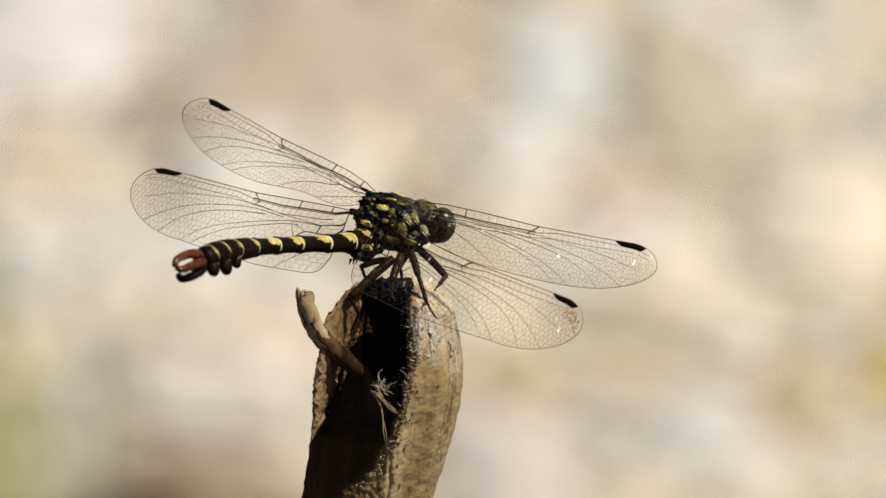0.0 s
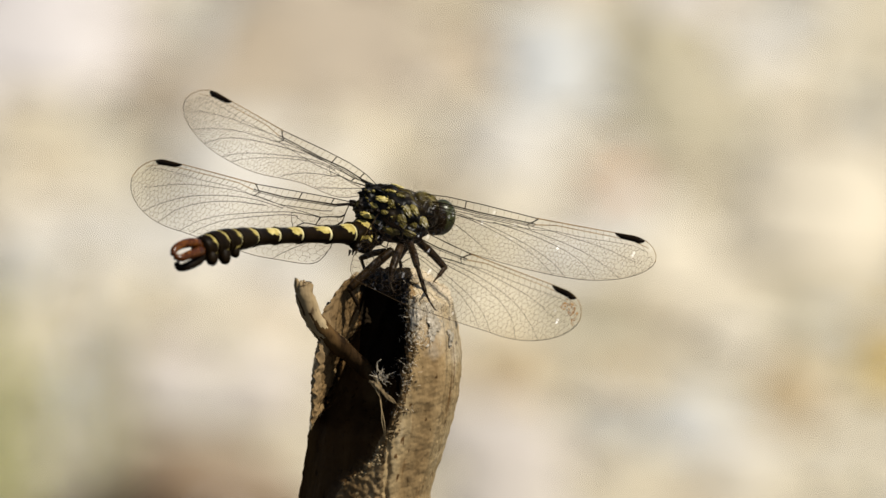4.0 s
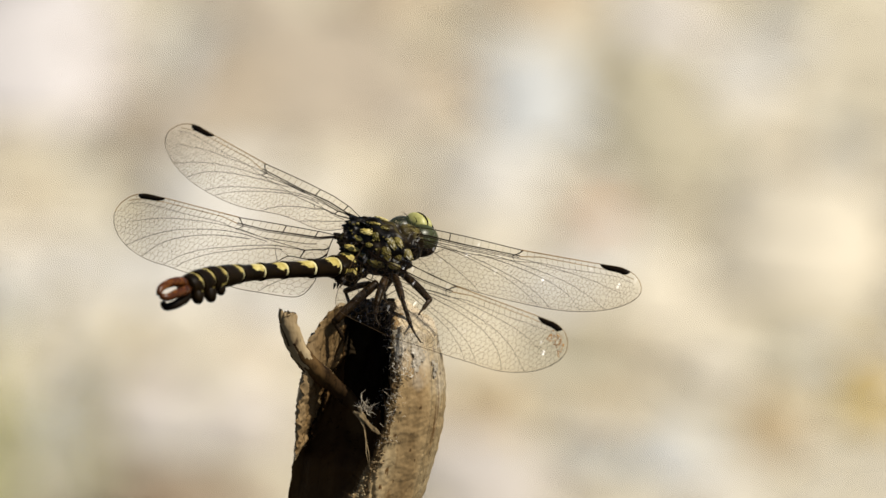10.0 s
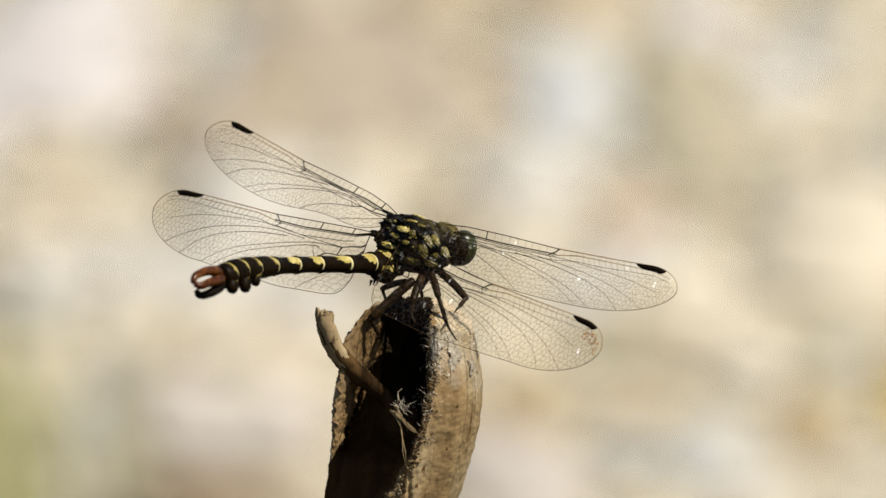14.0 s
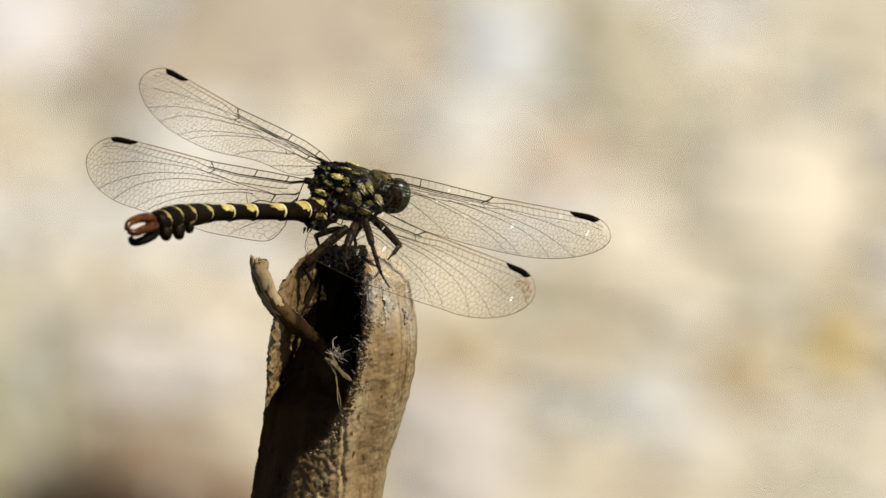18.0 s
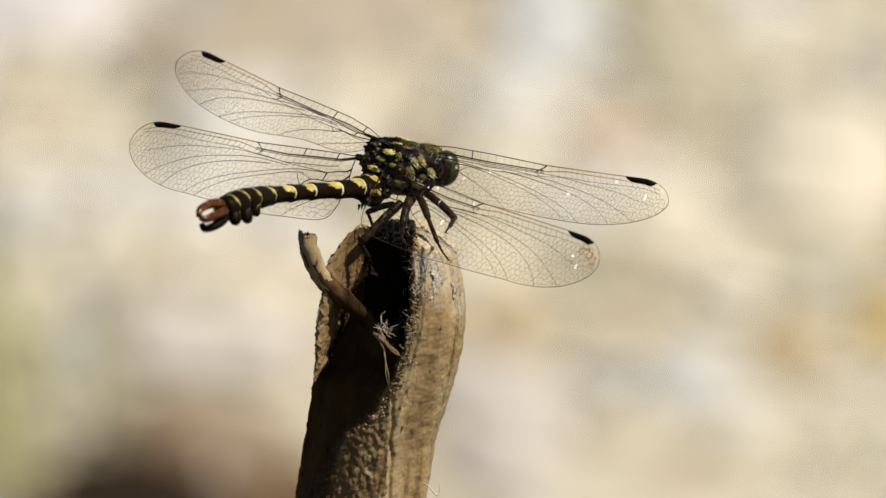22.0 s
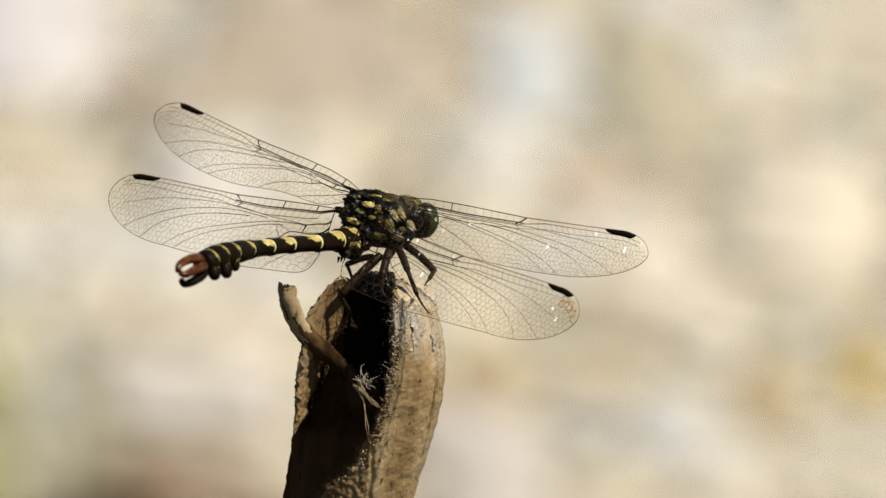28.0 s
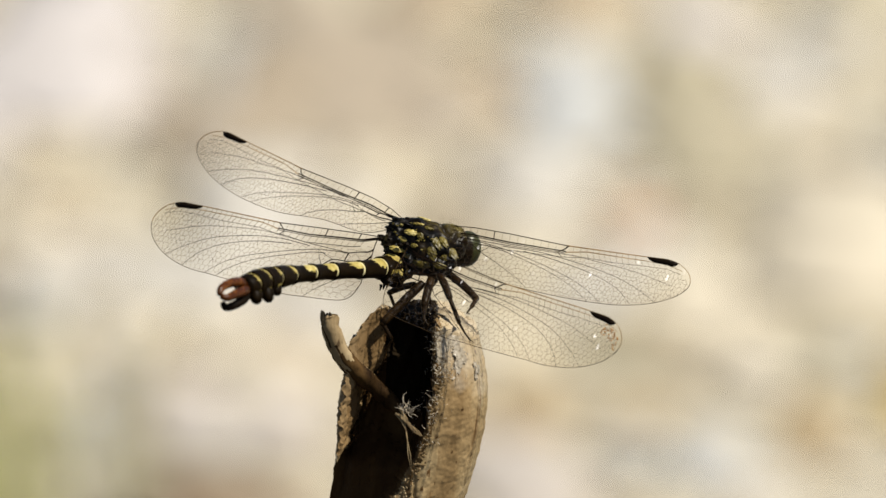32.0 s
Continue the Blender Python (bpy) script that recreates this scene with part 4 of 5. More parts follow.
    for j in range(-1, 14):
        for i in range(-1, int(L / dx) + 2):
            cx, cy = (i + 0.5 * (j % 2)) * dx, j * dy
            warp = lambda x: L * (max(x, 0.0) / L) ** 0.8
            ring = [(cx + cell * 0.5 * math.sin(math.radians(60 * n)), cy + cell * 0.5 * math.cos(math.radians(60 * n))) for n in range(4)]
            for a, b in ((0, 1), (1, 2), (2, 3)):
                p, q = corner(*ring[a]), corner(*ring[b])
                p, q = (warp(p[0]), p[1]), (warp(q[0]), q[1])
                fp, fq = field(*p), field(*q)
                if fp < 0 and fq < 0 or fp > 1 and fq > 1 or fp < 0 and fq > 1 or fq < 0 and fp > 1:
                    continue
                if not (0 <= fp <= 1):
                    p, q, fp, fq = q, p, fq, fp
                if not (0 <= fp <= 1):
                    continue
                if not (0 <= fq <= 1):
                    lo, hi = 0.0, 1.0
                    for _ in range(9):
                        mid = (lo + hi) / 2
                        if 0 <= field(p[0] + (q[0] - p[0]) * mid, p[1] + (q[1] - p[1]) * mid) <= 1:
                            lo = mid
                        else:
                            hi = mid
                    q = (p[0] + (q[0] - p[0]) * lo, p[1] + (q[1] - p[1]) * lo)
                r = 0.0122 + 0.004 * max(0.0, 1 - p[0] / (0.25 * L))
                bar("cell_net", at_v(p[0] / L, p[1]), at_v(q[0] / L, q[1]), r, r)
    looks = {"costa": (M_VEIN, "thick dark leading veins"), "outer_edge": (M_COSTA, "amber outer leading edge"), "long_vein": (M_VEIN, "dark lengthwise veins"), "cell_net": (M_VEIN_FINE, "fine brown net of cells")}
    for key, (vs, fs) in nets.items():
        from_lists(key, vs, fs, looks[key][0], sheet, looks[key][1])
    # the dark spot near the tip
    bm = bmesh.new()
    rows = []
    for s in np.linspace(*spot_at, 18):
        e = math.sqrt(max(0.0, min(1.0, (s - spot_at[0]) / 0.035, (spot_at[1] - s) / 0.025)))
        a, b = lead(s) - 0.02, radius(s) * (0.25 + 0.75 * e) + 0.02
        p, q = Vector(at_v(s, a)), Vector(at_v(s, b))
        rows.append([bm.verts.new(p + Vector((0, 0, -0.07))), bm.verts.new(q + Vector((0, 0, -0.07))), bm.verts.new(q + Vector((0, 0, 0.07))), bm.verts.new(p + Vector((0, 0, 0.07)))])
    for a, b in zip(rows, rows[1:]):
        for k in range(4):
            j = (k + 1) % 4
            bm.faces.new((a[k], a[j], b[j], b[k]))
    bm.faces.new(rows[0][::-1])
    bm.faces.new(rows[-1])
    part("pterostigma", bm, M_BLACK, sheet, "black spot near the wing tip")
    if stain:
        bm = bmesh.new()
        for k in range(60):
            s, v = rng.uniform(0.90, 0.985), rng.uniform(0.7, 1.9)
            add_ball(bm, at_v(s, v + lead(s)), (rng.uniform(0.05, 0.16), rng.uniform(0.03, 0.1), 0.02), sub=1)
        part("stain", bm, M_RUST, sheet, "brown damaged cells at the tip")
    return sheet


def leg(parent, name, pts, radii, label=""):
    """Joints from hip to claw as (right, up, near) millimetres; thigh, shin and foot are parts of the leg."""
    q = [to_body(p) for p in pts]
    radii = [0.86 * r for r in radii]
    bm = bmesh.new()
    thigh = curve_points([q[0], q[0].lerp(q[1], 0.5) + Vector((0, 0, 0.15)), q[1]], 12)
    add_tube(bm, thigh, [radii[0] * (0.75 + 0.35 * math.sin(math.pi * (0.25 + 0.6 * t))) for t in np.linspace(0, 1, 12)], segs=12)
    root = part(name, bm, M_LEG, parent, label)
    bm = bmesh.new()
    add_tube(bm, curve_points(q[1:3], 8), [radii[1]] * 7 + [radii[1] * 0.8], segs=10)
    add_ball(bm, q[1], (radii[0] * 0.8,) * 3, sub=2)
    rng = random.Random(len(pts) + int(q[1].x * 10))
    for k in range(10):
        t = (k + 1) / 11
        p = q[1].lerp(q[2], t)
        d = Vector((rng.gauss(0, 1), rng.gauss(0, 1), rng.gauss(0, 1))).normalized()
        add_tube(bm, [p, p + d * 0.35], [0.03, 0.008], segs=4)
    part("shin", bm, M_LEG, root)
    bm = bmesh.new()
    foot = curve_points(q[2:], 10)
    add_tube(bm, foot, list(np.linspace(radii[2], radii[2] * 0.55, 10)), segs=8)
    e = Vector(foot[-1])
    for sgn in (-1, 1):
        add_tube(bm, [e, e + Vector((0.2, 0.18 * sgn, -0.05)), e + Vector((0.28, 0.22 * sgn, -0.25))], [0.05, 0.04, 0.012], segs=5)
    part("foot", bm, M_LEG, root)
    return root


def hairs(name, parent, spots, mat, label, seed, length=0.8, r=0.02):
    """spots: (place, outward direction, spread)."""
    rng = random.Random(seed)
    bm = bmesh.new()
    for p, d, n, spread in spots:
        for k in range(n):
            o = Vector((rng.gauss(0, spread), rng.gauss(0, spread), rng.gauss(0, spread)))
            q = Vector(p) + o
            w = (Vector(d) + Vector((rng.gauss(0, 0.35), rng.gauss(0, 0.35), rng.gauss(0, 0.35)))).normalized()
            ln = length * rng.uniform(0.5, 1.2)
            add_tube(bm, [q, q + w * ln * 0.5, q + w * ln + Vector((0, 0, -0.08 * ln))], [r, r * 0.8, r * 0.3], segs=3)
    return part(name, bm, mat, parent, label)


def dragonfly():
    root = new("dragonfly")
    root.matrix_world = body_pose((0, 0, 0), (0, 0))
    tagged(root, "black and yellow dragonfly, clear wings spread, perched on a stick", "dragonfly")

    # thorax
    bm = bmesh.new()
    flat = BODY.transposed()

    def lump(c, size, lean, rough, freq):
        for v in add_ball(bm, (0, 0, 0), size, flat @ Matrix.Rotation(radians(lean), 3, "Z"), 5, rough, freq):
            v.co += to_body(c)
            v.co *= 1 + 0.012 * noise.noise(v.co * 2.1) + 0.008 * noise.noise(v.co * 4.3)

    lump((-0.06, 5.83, 0.40), (2.95, 2.6, 2.6), -20, 0.16, 2.6)
    lump((-0.69, 7.66, -0.80), (3.3, 1.35, 2.2), -14, 0.30, 4.0)
    lump((-2.29, 6.40, 0.20), (2.0, 1.7, 1.9), -10, 0.30, 3.6)
    lump((2.17, 6.40, -0.60), (1.9, 2.0, 2.0), -30, 0.16, 2.8)
    lump((0.91, 4.34, 1.00), (1.9, 1.35, 1.6), 8, 0.2, 2.6)
    lump((-3.43, 6.80, 0.60), (1.2, 0.9, 1.2), -10, 0.35, 3.4)
    lump((-2.74, 4.34, 0.00), (1.7, 1.45, 1.5), 0, 0.2, 2.6)
    skin = BVHTree.FromBMesh(bm)
    thorax = part("thorax", bm, M_THORAX, root, "black thorax with broken yellow bands")
    weld = thorax.modifiers.new("weld", "REMESH")
    weld.mode, weld.voxel_size, weld.use_smooth_shade = "VOXEL", 0.00011, True
    # raised yellow plates on the back and flank
    # place (right, up), half width, half height, dull or not
    plates = [(-1.60, 7.60, 0.72, 0.36, 0), (-2.34, 6.91, 0.72, 0.32, 0), (-3.14, 6.00, 0.76, 0.36, 0), (-3.77, 5.37, 0.62, 0.34, 0), (-3.09, 3.43, 0.26, 0.58, 0),
              (-0.17, 8.91, 0.62, 0.17, 0), (-0.85, 8.40, 0.52, 0.18, 0), (0.10, 7.95, 0.40, 0.22, 1), (-0.75, 7.20, 0.30, 0.40, 1), (-1.45, 6.30, 0.34, 0.22, 1),
              (0.74, 6.50, 0.42, 0.80, 1), (1.55, 6.50, 0.34, 0.75, 1), (2.35, 5.40, 0.50, 0.90, 1), (0.30, 5.45, 0.40, 0.70, 1), (1.45, 5.00, 0.34, 0.60, 1), (1.00, 4.15, 0.60, 0.32, 1), (-0.80, 4.50, 0.80, 0.40, 1), (-2.10, 5.30, 0.42, 0.20, 1)]
    rng = random.Random(21)
    for k in range(18):
        a = rng.uniform(0.08, 0.2)
        plates.append((rng.uniform(-3.6, 1.6), rng.uniform(4.4, 8.6), a, a * rng.uniform(0.4, 0.9), 1))
    for x, y, a, b, dull in plates:
        seen = BODY.transposed() @ Vector((0, 0, 1))
        p, nrm, _, _ = skin.ray_cast(to_body((x, y, 30.0)), -seen)
        if p is None:
            continue
        nrm = (nrm + seen + Vector((0, 0, 0.6))).normalized()
        p = p + nrm * 0.09
        bm = bmesh.new()
        add_ball(bm, (0, 0, 0), (a * 1.05, b * 1.05, 0.16 if dull else 0.18), Matrix.Rotation(radians(-20 if a > b else 20), 3, "Z"), 4, 0.4, 1.8 + a)
        for v in bm.verts:
            w = flat @ Vector((v.co.x, v.co.y, 0))
            w -= nrm * w.dot(nrm)
            v.co = p + w + nrm * v.co.z
        part("plate", bm, (M_OLIVE if max(a, b) > 0.25 else M_DULL) if dull else M_YELLOW, thorax, "olive plate" if dull else "yellow plate")
    bm = bmesh.new()
    for x, y in ((2.2, 1.5), (2.2, -1.5), (-1.8, 1.5), (-1.8, -1.5)):
        z = 0.9 if x > 0 else -0.3
        add_ball(bm, (x, y, z), (0.36, 0.42, 0.2), None, 3, 0.5, 2.6)
        add_ball(bm, (x - 0.7, y * 0.8, z - 0.1), (0.3, 0.3, 0.2), None, 3, 0.5, 2.6)
    part("wing_hinge", bm, M_BLACK, thorax, "dark wing hinges")
    hairs("thorax_hair", thorax, [(to_body((1.26, 8.00, -0.50)), (0.4, 0, 1), 40, 0.45), (to_body((2.51, 6.97, 0.80)), (0.5, -0.5, 0.4), 60, 0.6), ((6.0, -0.5, -0.6), (0.7, -0.2, 0.8), 36, 0.6), ((3.6, -2.2, -4.8), (0.2, -0.6, -1), 30, 0.8)], M_HAIR, "pale hairs", 4, 0.6, 0.014)

    # head: carried by the neck, turns on its own
    bm = bmesh.new()
    add_ball(bm, HEAD_ARM + Vector((-0.2, 0, 0)), (1.0, 1.9, 1.3), None, 4, 0.08, 2.0)
    for y in (1.4, -1.4):
        add_ball(bm, HEAD_ARM + Vector((-0.35, y, 0)), (1.35, 1.42, 1.72), None, 4, 0.06, 2.0)
    head = part("head", bm, M_BLACK, root, "black rear of the head", Matrix.Translation(HEAD * MM))
    for y in (1.45, -1.45):
        bm = bmesh.new()
        add_ball(bm, HEAD_ARM + Vector((0.18, y, 0.12)), (1.5, 1.5, 1.85), None, 5, 0.0)
        part("eye", bm, M_EYE, head, "glossy green compound eye")
    bm = bmesh.new()
    add_ball(bm, HEAD_ARM + Vector((1.45, 0, 0.1)), (1.0, 1.45, 0.7), None, 4, 0.08)
    add_ball(bm, HEAD_ARM + Vector((1.5, 0, -0.75)), (0.85, 1.35, 0.6), None, 4, 0.08)
    face = part("face", bm, M_FACE, head, "pale greenish yellow face")
    bm = bmesh.new()
    add_ball(bm, HEAD_ARM + Vector((1.62, 0, -0.32)), (0.9, 1.3, 0.16), None, 4, 0.1)
    add_ball(bm, HEAD_ARM + Vector((1.0, 0, -1.5)), (0.8, 1.2, 0.5), None, 4, 0.1)
    part("labrum", bm, M_BLACK, face, "black lines and mouthparts")
    for y in (0.55, -0.55):
        bm = bmesh.new()
        add_tube(bm, [HEAD_ARM + Vector(q) for q in ((1.6, y, 0.6), (2.0, y * 1.3, 1.1), (2.2, y * 1.6, 1.7))], [0.06, 0.03, 0.012], segs=6)
        part("antenna", bm, M_BLACK, head)
    hairs("head_hair", head, [(HEAD_ARM + Vector((-0.4, 0.3, 1.5)), (-0.4, 0, 1), 36, 0.6), (HEAD_ARM + Vector((-0.4, -1.4, 1.5)), (-0.3, -0.3, 1), 20, 0.4)], M_HAIR, "pale hairs", 9, 0.5, 0.013)
    bm = bmesh.new()
    add_tube(bm, [(5.2, -0.4, -1.8), HEAD + Vector((0.3, 0, 0))], [1.2, 0.8], segs=16)
    part("neck", bm, M_BLACK, root)

    # abdomen: ten ringed segments, from base to tip
    joints = [(-2.74, 4.34, 0.00), (-3.66, 4.34, 1.20), (-5.03, 4.23, 3.20), (-7.31, 4.17, 6.80), (-10.11, 4.17, 10.00), (-12.40, 4.11, 13.50), (-14.63, 4.00, 17.00), (-16.34, 3.82, 20.40), (-17.66, 3.55, 22.40), (-18.80, 3.22, 24.20), (-19.66, 2.92, 25.40)]
    radii = [1.46, 1.46, 1.10, 0.89, 0.85, 0.86, 0.92, 1.04, 1.20, 1.22, 1.06]
    axis = new("abdomen")
    axis.parent = root
    axis.matrix_local = Matrix.Translation(TAIL_ROOT * MM)
    axis["label"] = "long black abdomen with yellow rings"
    n = 40
    track = curve_points([to_body(j) - TAIL_ROOT for j in joints], n * 10 + 1)
    for k in range(10):
        pts = track[k * n:(k + 1) * n + 1]
        t = np.linspace(0, 1, n + 1)
        r = radii[k] + (radii[k + 1] - radii[k]) * t
        r = r * (1 - 0.10 * np.exp(-(t / 0.10) ** 2) + 0.10 * t ** 5 - 0.06 * np.sin(math.pi * t) * (1 if k < 6 else -2.2))
        share = 0.50 if k < 6 else 0.36

        def rule(s, a, k=k, share=share):
            if s < 0.07 and abs(a) < 2.0 and k > 1:
                return 2
            edge = 1.08 - 1.3 * max(0.0, s - share * 0.5) + 0.30 * noise.noise((s * 9, a * 3, k * 3.7))
            if s < share + 0.14 * noise.noise((a * 4, k * 2.3, 1)) and abs(a + 0.25 * noise.noise((k * 5.1, s * 4, 2))) < edge:
                return 1
            if k < 2 and 0.1 < s < 0.8 and 1.5 < abs(a) < 2.1:
                return 1
            if k >= 7 and s < 0.55 and 1.7 < abs(a) < 2.4:
                return 1
            return 0
        bm = bmesh.new()
        add_tube(bm, pts, r, segs=96, rule=rule)
        part("segment", bm, [M_TAIL, M_YELLOW, M_CREAM], axis)
    # claspers
    tip = to_body((-19.89, 2.86, 25.80)) - TAIL_ROOT
    spread = [((-20.06, 3.50, 26.40), (-21.10, 3.52, 28.00), (-22.10, 3.05, 29.40), (-22.30, 2.40, 29.90)),
              ((-19.71, 2.70, 26.80), (-20.65, 2.42, 28.60), (-21.55, 2.10, 29.80), (-22.20, 2.30, 30.00)),
              ((-19.71, 2.06, 26.20), (-20.57, 1.43, 27.40), (-21.66, 1.14, 28.20), (-22.00, 1.60, 28.60))]
    for c, (name, mat) in zip(spread, (("upper_clasper", M_BROWN), ("upper_clasper", M_BROWN), ("lower_clasper", M_BLACK))):
        bm = bmesh.new()
        pts = curve_points([tip] + [to_body(p) - TAIL_ROOT for p in c], 30)
        add_tube(bm, pts, [0.58 * (1 - 0.52 * t ** 1.3) for t in np.linspace(0, 1, 30)], segs=14)
        part(name, bm, mat, axis, "glossy curved clasper")
    # rounded leaf-like flaps hanging under the seventh to ninth segments
    for p, q, r in (((-16.35, 2.95, 21.4), (-16.25, 2.05, 21.8), 0.60), ((-17.35, 2.60, 23.6), (-17.25, 1.42, 24.1), 0.74), ((-18.55, 2.35, 25.3), (-18.55, 1.35, 25.8), 0.74)):
        bm = bmesh.new()
        c0, c1 = to_body(p) - TAIL_ROOT, to_body(q) - TAIL_ROOT
        add_tube(bm, curve_points([c0, c0.lerp(c1, 0.5), c1], 11), [r * math.sqrt(max(0.02, 1 - (t * 1.0) ** 2.6)) for t in np.linspace(0, 1, 11)], Vector((1, 0, 0)), 18, 0.85)
        part("flap", bm, M_TAIL, axis, "dark flap at the abdomen's club")
    bm = bmesh.new()
    add_ball(bm, to_body((-2.95, 3.45, 2.3)) - TAIL_ROOT, (0.26, 0.58, 0.2), BODY.transposed() @ Matrix.Rotation(radians(-14), 3, "Z"), 3, 0.3, 2.0)
    part("side_spot", bm, M_YELLOW, axis, "yellow spot on the flank")
    # swelling under the second segment
    bm = bmesh.new()
    add_ball(bm, to_body((-3.66, 3.20, 1.80)) - TAIL_ROOT, (1.7, 1.1, 0.9), None, 4, 0.25, 2.2)
    for k in range(5):
        p = to_body((-4.57, 2.74, 2.00)) - TAIL_ROOT + Vector((k * 0.3 - 0.6, 0.2 * (k % 2), -0.2))
        add_tube(bm, [p, p + Vector((-0.1, 0, -0.55))], [0.16, 0.03], segs=6)
    part("genital_swelling", bm, M_BLACK, axis)

    # wings
    wing("fore_wing", "fore", (2.2, 1.8, 1.15), (0.207, 0.975, 0.078), radians(58), root, "clear veined forewing with a black tip spot", 1, size=1.024, slim=0.06, waist=0.22, spot_at=(0.805, 0.925))
    wing("fore_wing", "fore", (2.2, -1.8, 1.2), (0.232, -0.969, 0.082), radians(58), root, "clear veined forewing glinting in the sun", 2, slim=0.03)
    wing("hind_wing", "hind", (-1.8, 1.8, -0.3), (0.007, 0.995, -0.102), radians(58), root, "clear broad hindwing with a black tip spot", 3, size=0.99, slim=0.12, spot_at=(0.805, 0.93))
    wing("hind_wing", "hind", (-1.8, -1.8, -0.2), (-0.003, -0.999, -0.053), radians(58), root, "clear broad hindwing with a brown stained tip", 4, True, size=1.005, slim=0.12)

    # legs
    leg(root, "leg", [(1.90, 3.40, 0.50), (4.60, 0.70, 3.00), (3.95, -0.15, 4.30), (3.65, -0.45, 5.00), (3.45, -0.70, 5.50)], (0.42, 0.26, 0.16))
    leg(root, "leg", [(1.05, 3.20, 2.00), (1.80, 0.90, 4.60), (2.60, -1.70, 6.00), (3.05, -2.65, 6.50), (3.60, -3.50, 6.70)], (0.42, 0.27, 0.16))
    leg(root, "leg", [(0.11, 2.86, 2.40), (-0.80, 0.34, 4.60), (-0.91, -0.69, 4.80), (-0.80, -1.26, 5.00), (-0.57, -1.71, 5.20)], (0.46, 0.3, 0.16))
    leg(root, "leg", [(-0.69, 2.51, 1.80), (-5.03, -1.37, 3.70), (-4.17, -3.03, 3.50), (-4.69, -4.00, 3.20), (-5.09, -5.14, 3.00)], (0.50, 0.26, 0.17))
    leg(root, "leg", [(-1.37, 2.40, -1.00), (-3.89, 1.71, -3.40), (-3.43, 0.23, -2.60), (-2.97, -0.46, -2.20), (-2.51, -0.91, -2.00)], (0.36, 0.2, 0.12))
    leg(root, "leg", [(0.69, 2.74, -1.00), (0.00, 1.71, -3.00), (0.23, 0.34, -2.60), (0.46, -0.34, -2.20), (0.80, -0.80, -2.00)], (0.36, 0.2, 0.12))
    return root, head, axis


HEAD_ARM = Vector((1.2, 0, 0.9))      # from the neck joint to the middle of the head
HEAD = to_body((2.91, 6.23, -5.80)) - HEAD_ARM
TAIL_ROOT = to_body((-3.14, 4.34, 0.60))

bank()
dark_chunk()
grass()
stick()
INSECT, INSECT_HEAD, INSECT_TAIL = dragonfly()


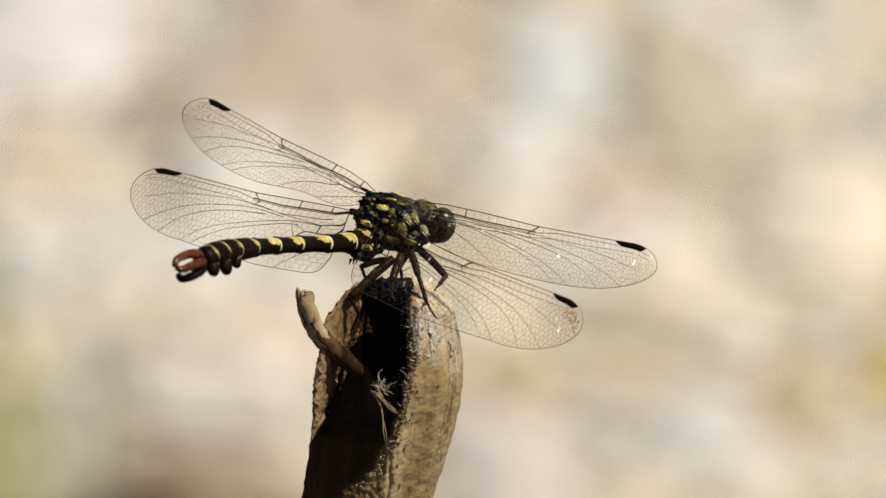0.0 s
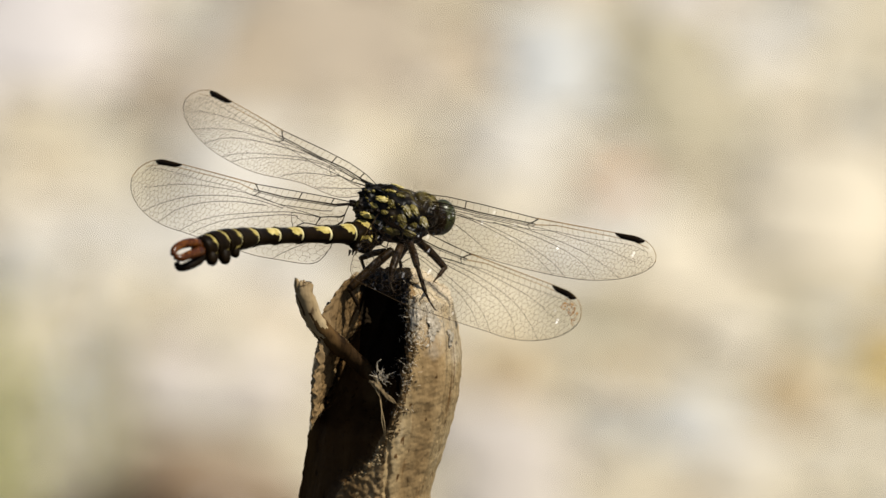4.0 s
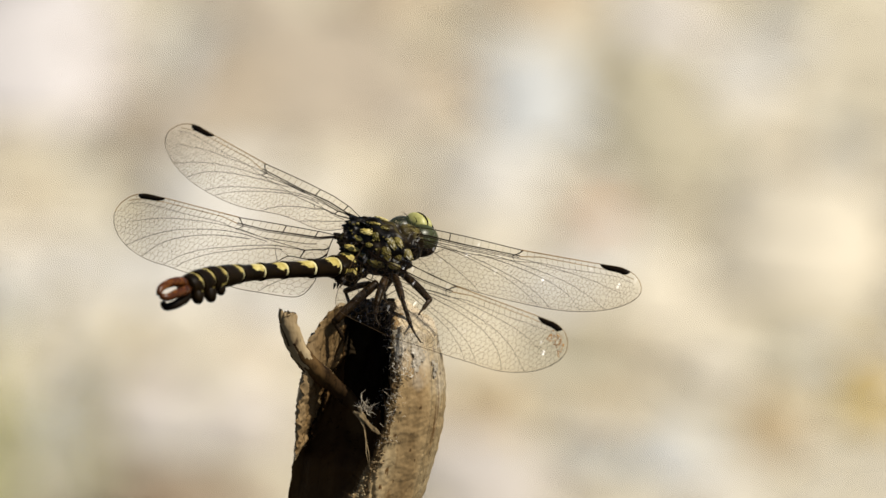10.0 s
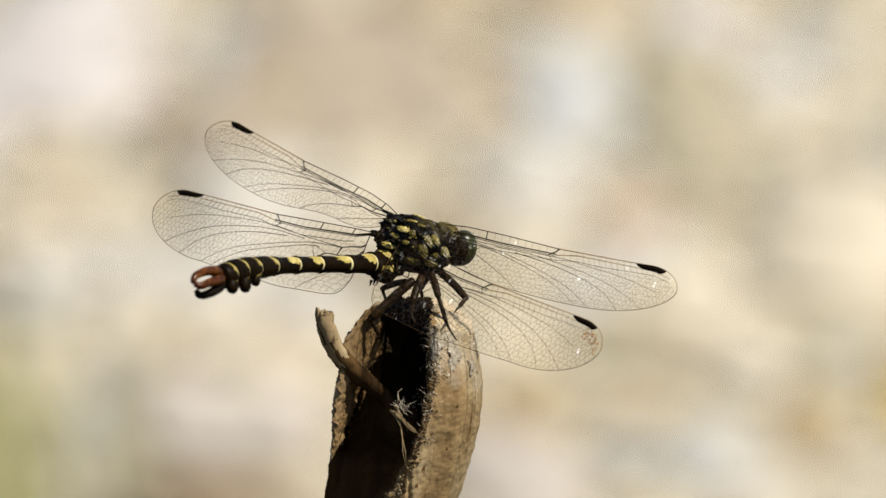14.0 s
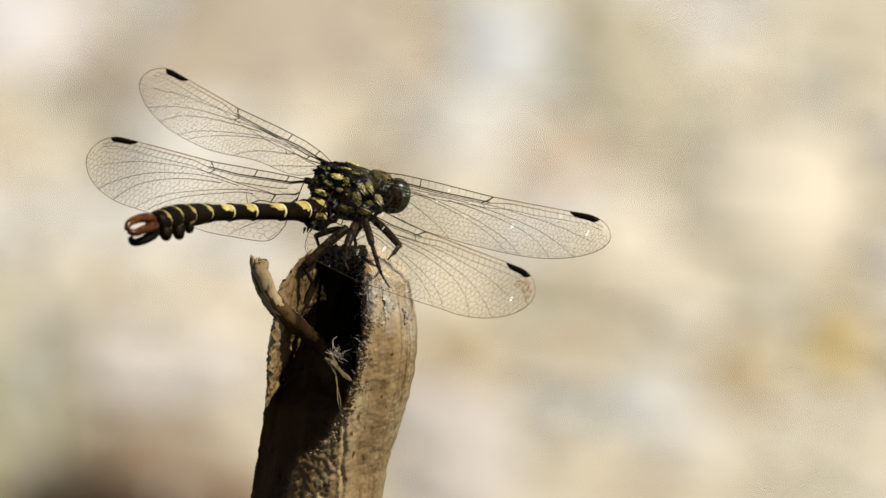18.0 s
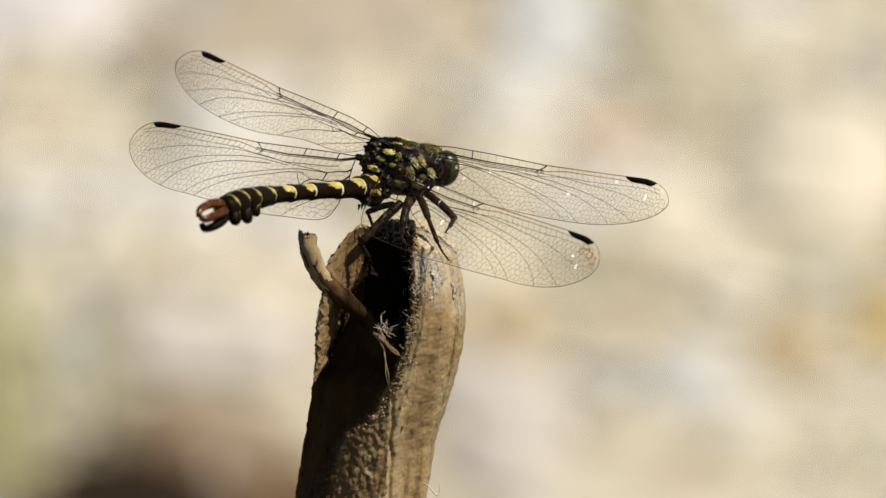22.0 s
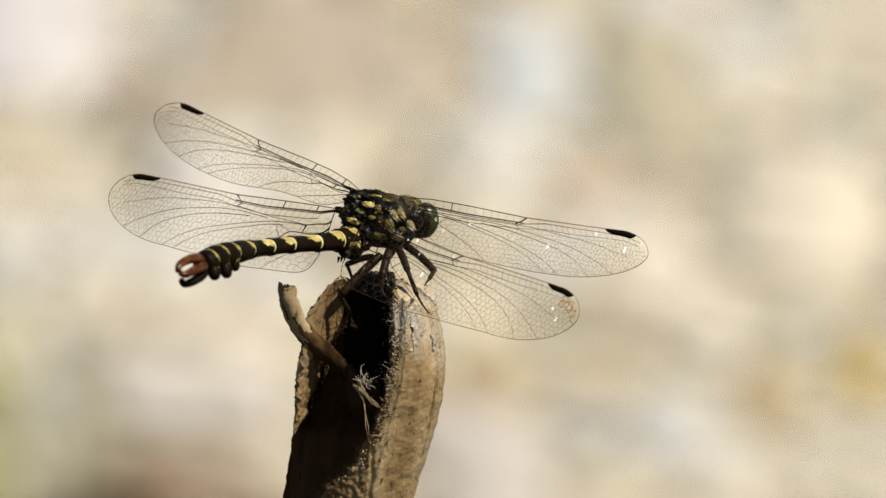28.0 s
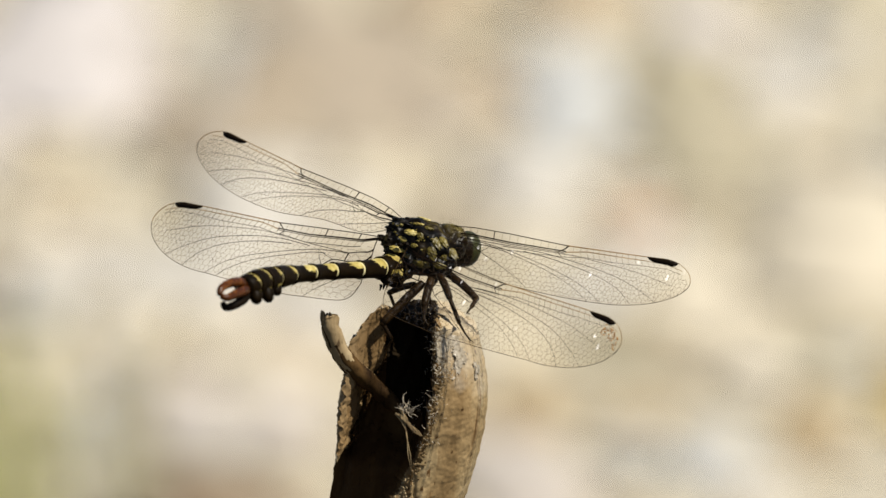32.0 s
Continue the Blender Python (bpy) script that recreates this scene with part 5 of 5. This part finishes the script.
def motions():
    px = 1 / 17.5
    # seconds, small turn about the view axes (degrees), shift (right, up)
    body = [(0.0, (0.4, 0.1, 0.6), (-2.5, 1.5)), (2.0, (0.1, 0.2, 0.3), (-3.0, 0.5)), (3.5, (0.2, -0.2, 0.4), (-0.4, -1.5)),
            (6.0, (0.1, 0.1, 0.2), (-2.5, 1.5)), (8.0, (0.1, -0.1, 0.2), (0.5, 0.5)), (9.5, (0.2, 0.1, 0.0), (1.0, 0.3)),
            (9.8, (0.2, 0.3, 0.7), (-0.5, -4.6)), (10.2, (0.2, 0.3, 0.7), (-0.5, -4.6)), (10.5, (-0.3, -0.3, 0.1), (1.6, -3.5)),
            (12.0, (-0.1, -0.5, 0.4), (1.3, -2.2)), (13.5, (-0.1, -0.2, 0.3), (0.8, -2.7)), (16.0, (-0.1, -0.5, 0.1), (-3.0, -1.9)),
            (18.2, (-0.2, -0.3, 0.0), (-1.0, -2.1)), (18.4, (0.3, 3.8, 3.5), (5.3, -5.9)), (18.7, (0.3, 3.8, 3.5), (5.3, -5.9)),
            (19.0, (0.3, 2.8, 2.9), (3.4, -3.5)), (20.0, (0.2, 2.8, 2.6), (4.0, -2.0)), (22.1, (0.0, 2.7, 2.6), (3.4, -2.1)),
            (22.4, (1.3, 2.5, 3.7), (1.5, -6.0)), (23.5, (1.3, 2.6, 3.4), (1.8, -7.5)), (25.5, (1.2, 2.6, 3.3), (2.5, -7.6)),
            (27.5, (0.3, 2.8, 2.7), (3.0, -3.0)), (32.0, (0.0, 2.8, 2.6), (3.0, -2.0))]
    walk(INSECT, [(t, body_pose(w, (s[0] * px, s[1] * px))) for t, w, s in body])
    # the head looks up with a jerk and back again
    rest, lifted, up, cocked, half = (0, 4, -6, 0, 0), (0, 4, -6, -0.25, 0.35), (0, -80, -10, 1.2, 0.65), (-22, -52, -14, 0.4, 0.5), (-5, -26, -8, 0.2, 0.2)
    head = [(0.0, rest), (9.5, rest), (9.6, half), (9.7, up), (10.3, up), (10.4, rest), (18.2, rest), (18.3, cocked), (18.8, cocked), (18.95, rest), (22.2, rest), (22.3, half), (22.5, lifted), (25.5, lifted), (28.0, rest), (32.0, rest)]
    walk(INSECT_HEAD, [(t, Matrix.Translation((HEAD + BODY.transposed() @ Vector((r[3], r[4], 0))) * MM) @ pose(0, 0, 0, *r[:3])) for t, r in head])
    # the abdomen dips and lifts a little at its base
    # seconds, dip, swing (degrees)
    tail = [(0.0, 0.4, 0.2), (1.0, 0.0, 0.2), (2.0, 0.4, 0.2), (6.0, -0.2, 0.1), (7.5, -0.5, 0.0), (9.0, -0.2, 0.0), (9.8, 1.3, 0.2), (10.5, 0.5, 0.2), (12.0, -0.3, 0.0), (13.5, 0.2, 0.0), (18.2, 0.3, 0.2), (18.4, 0.5, 0.8), (19.0, 0.5, 0.6), (22.1, 0.4, 0.6), (22.5, 0.0, 1.1), (25.5, 0.0, 0.7), (28.0, 0.7, 0.5), (32.0, 0.2, 0.3)]
    walk(INSECT_TAIL, [(t, Matrix.Translation(TAIL_ROOT * MM) @ pose(0, 0, 0, 0, -a, w)) for t, a, w in tail])


motions()
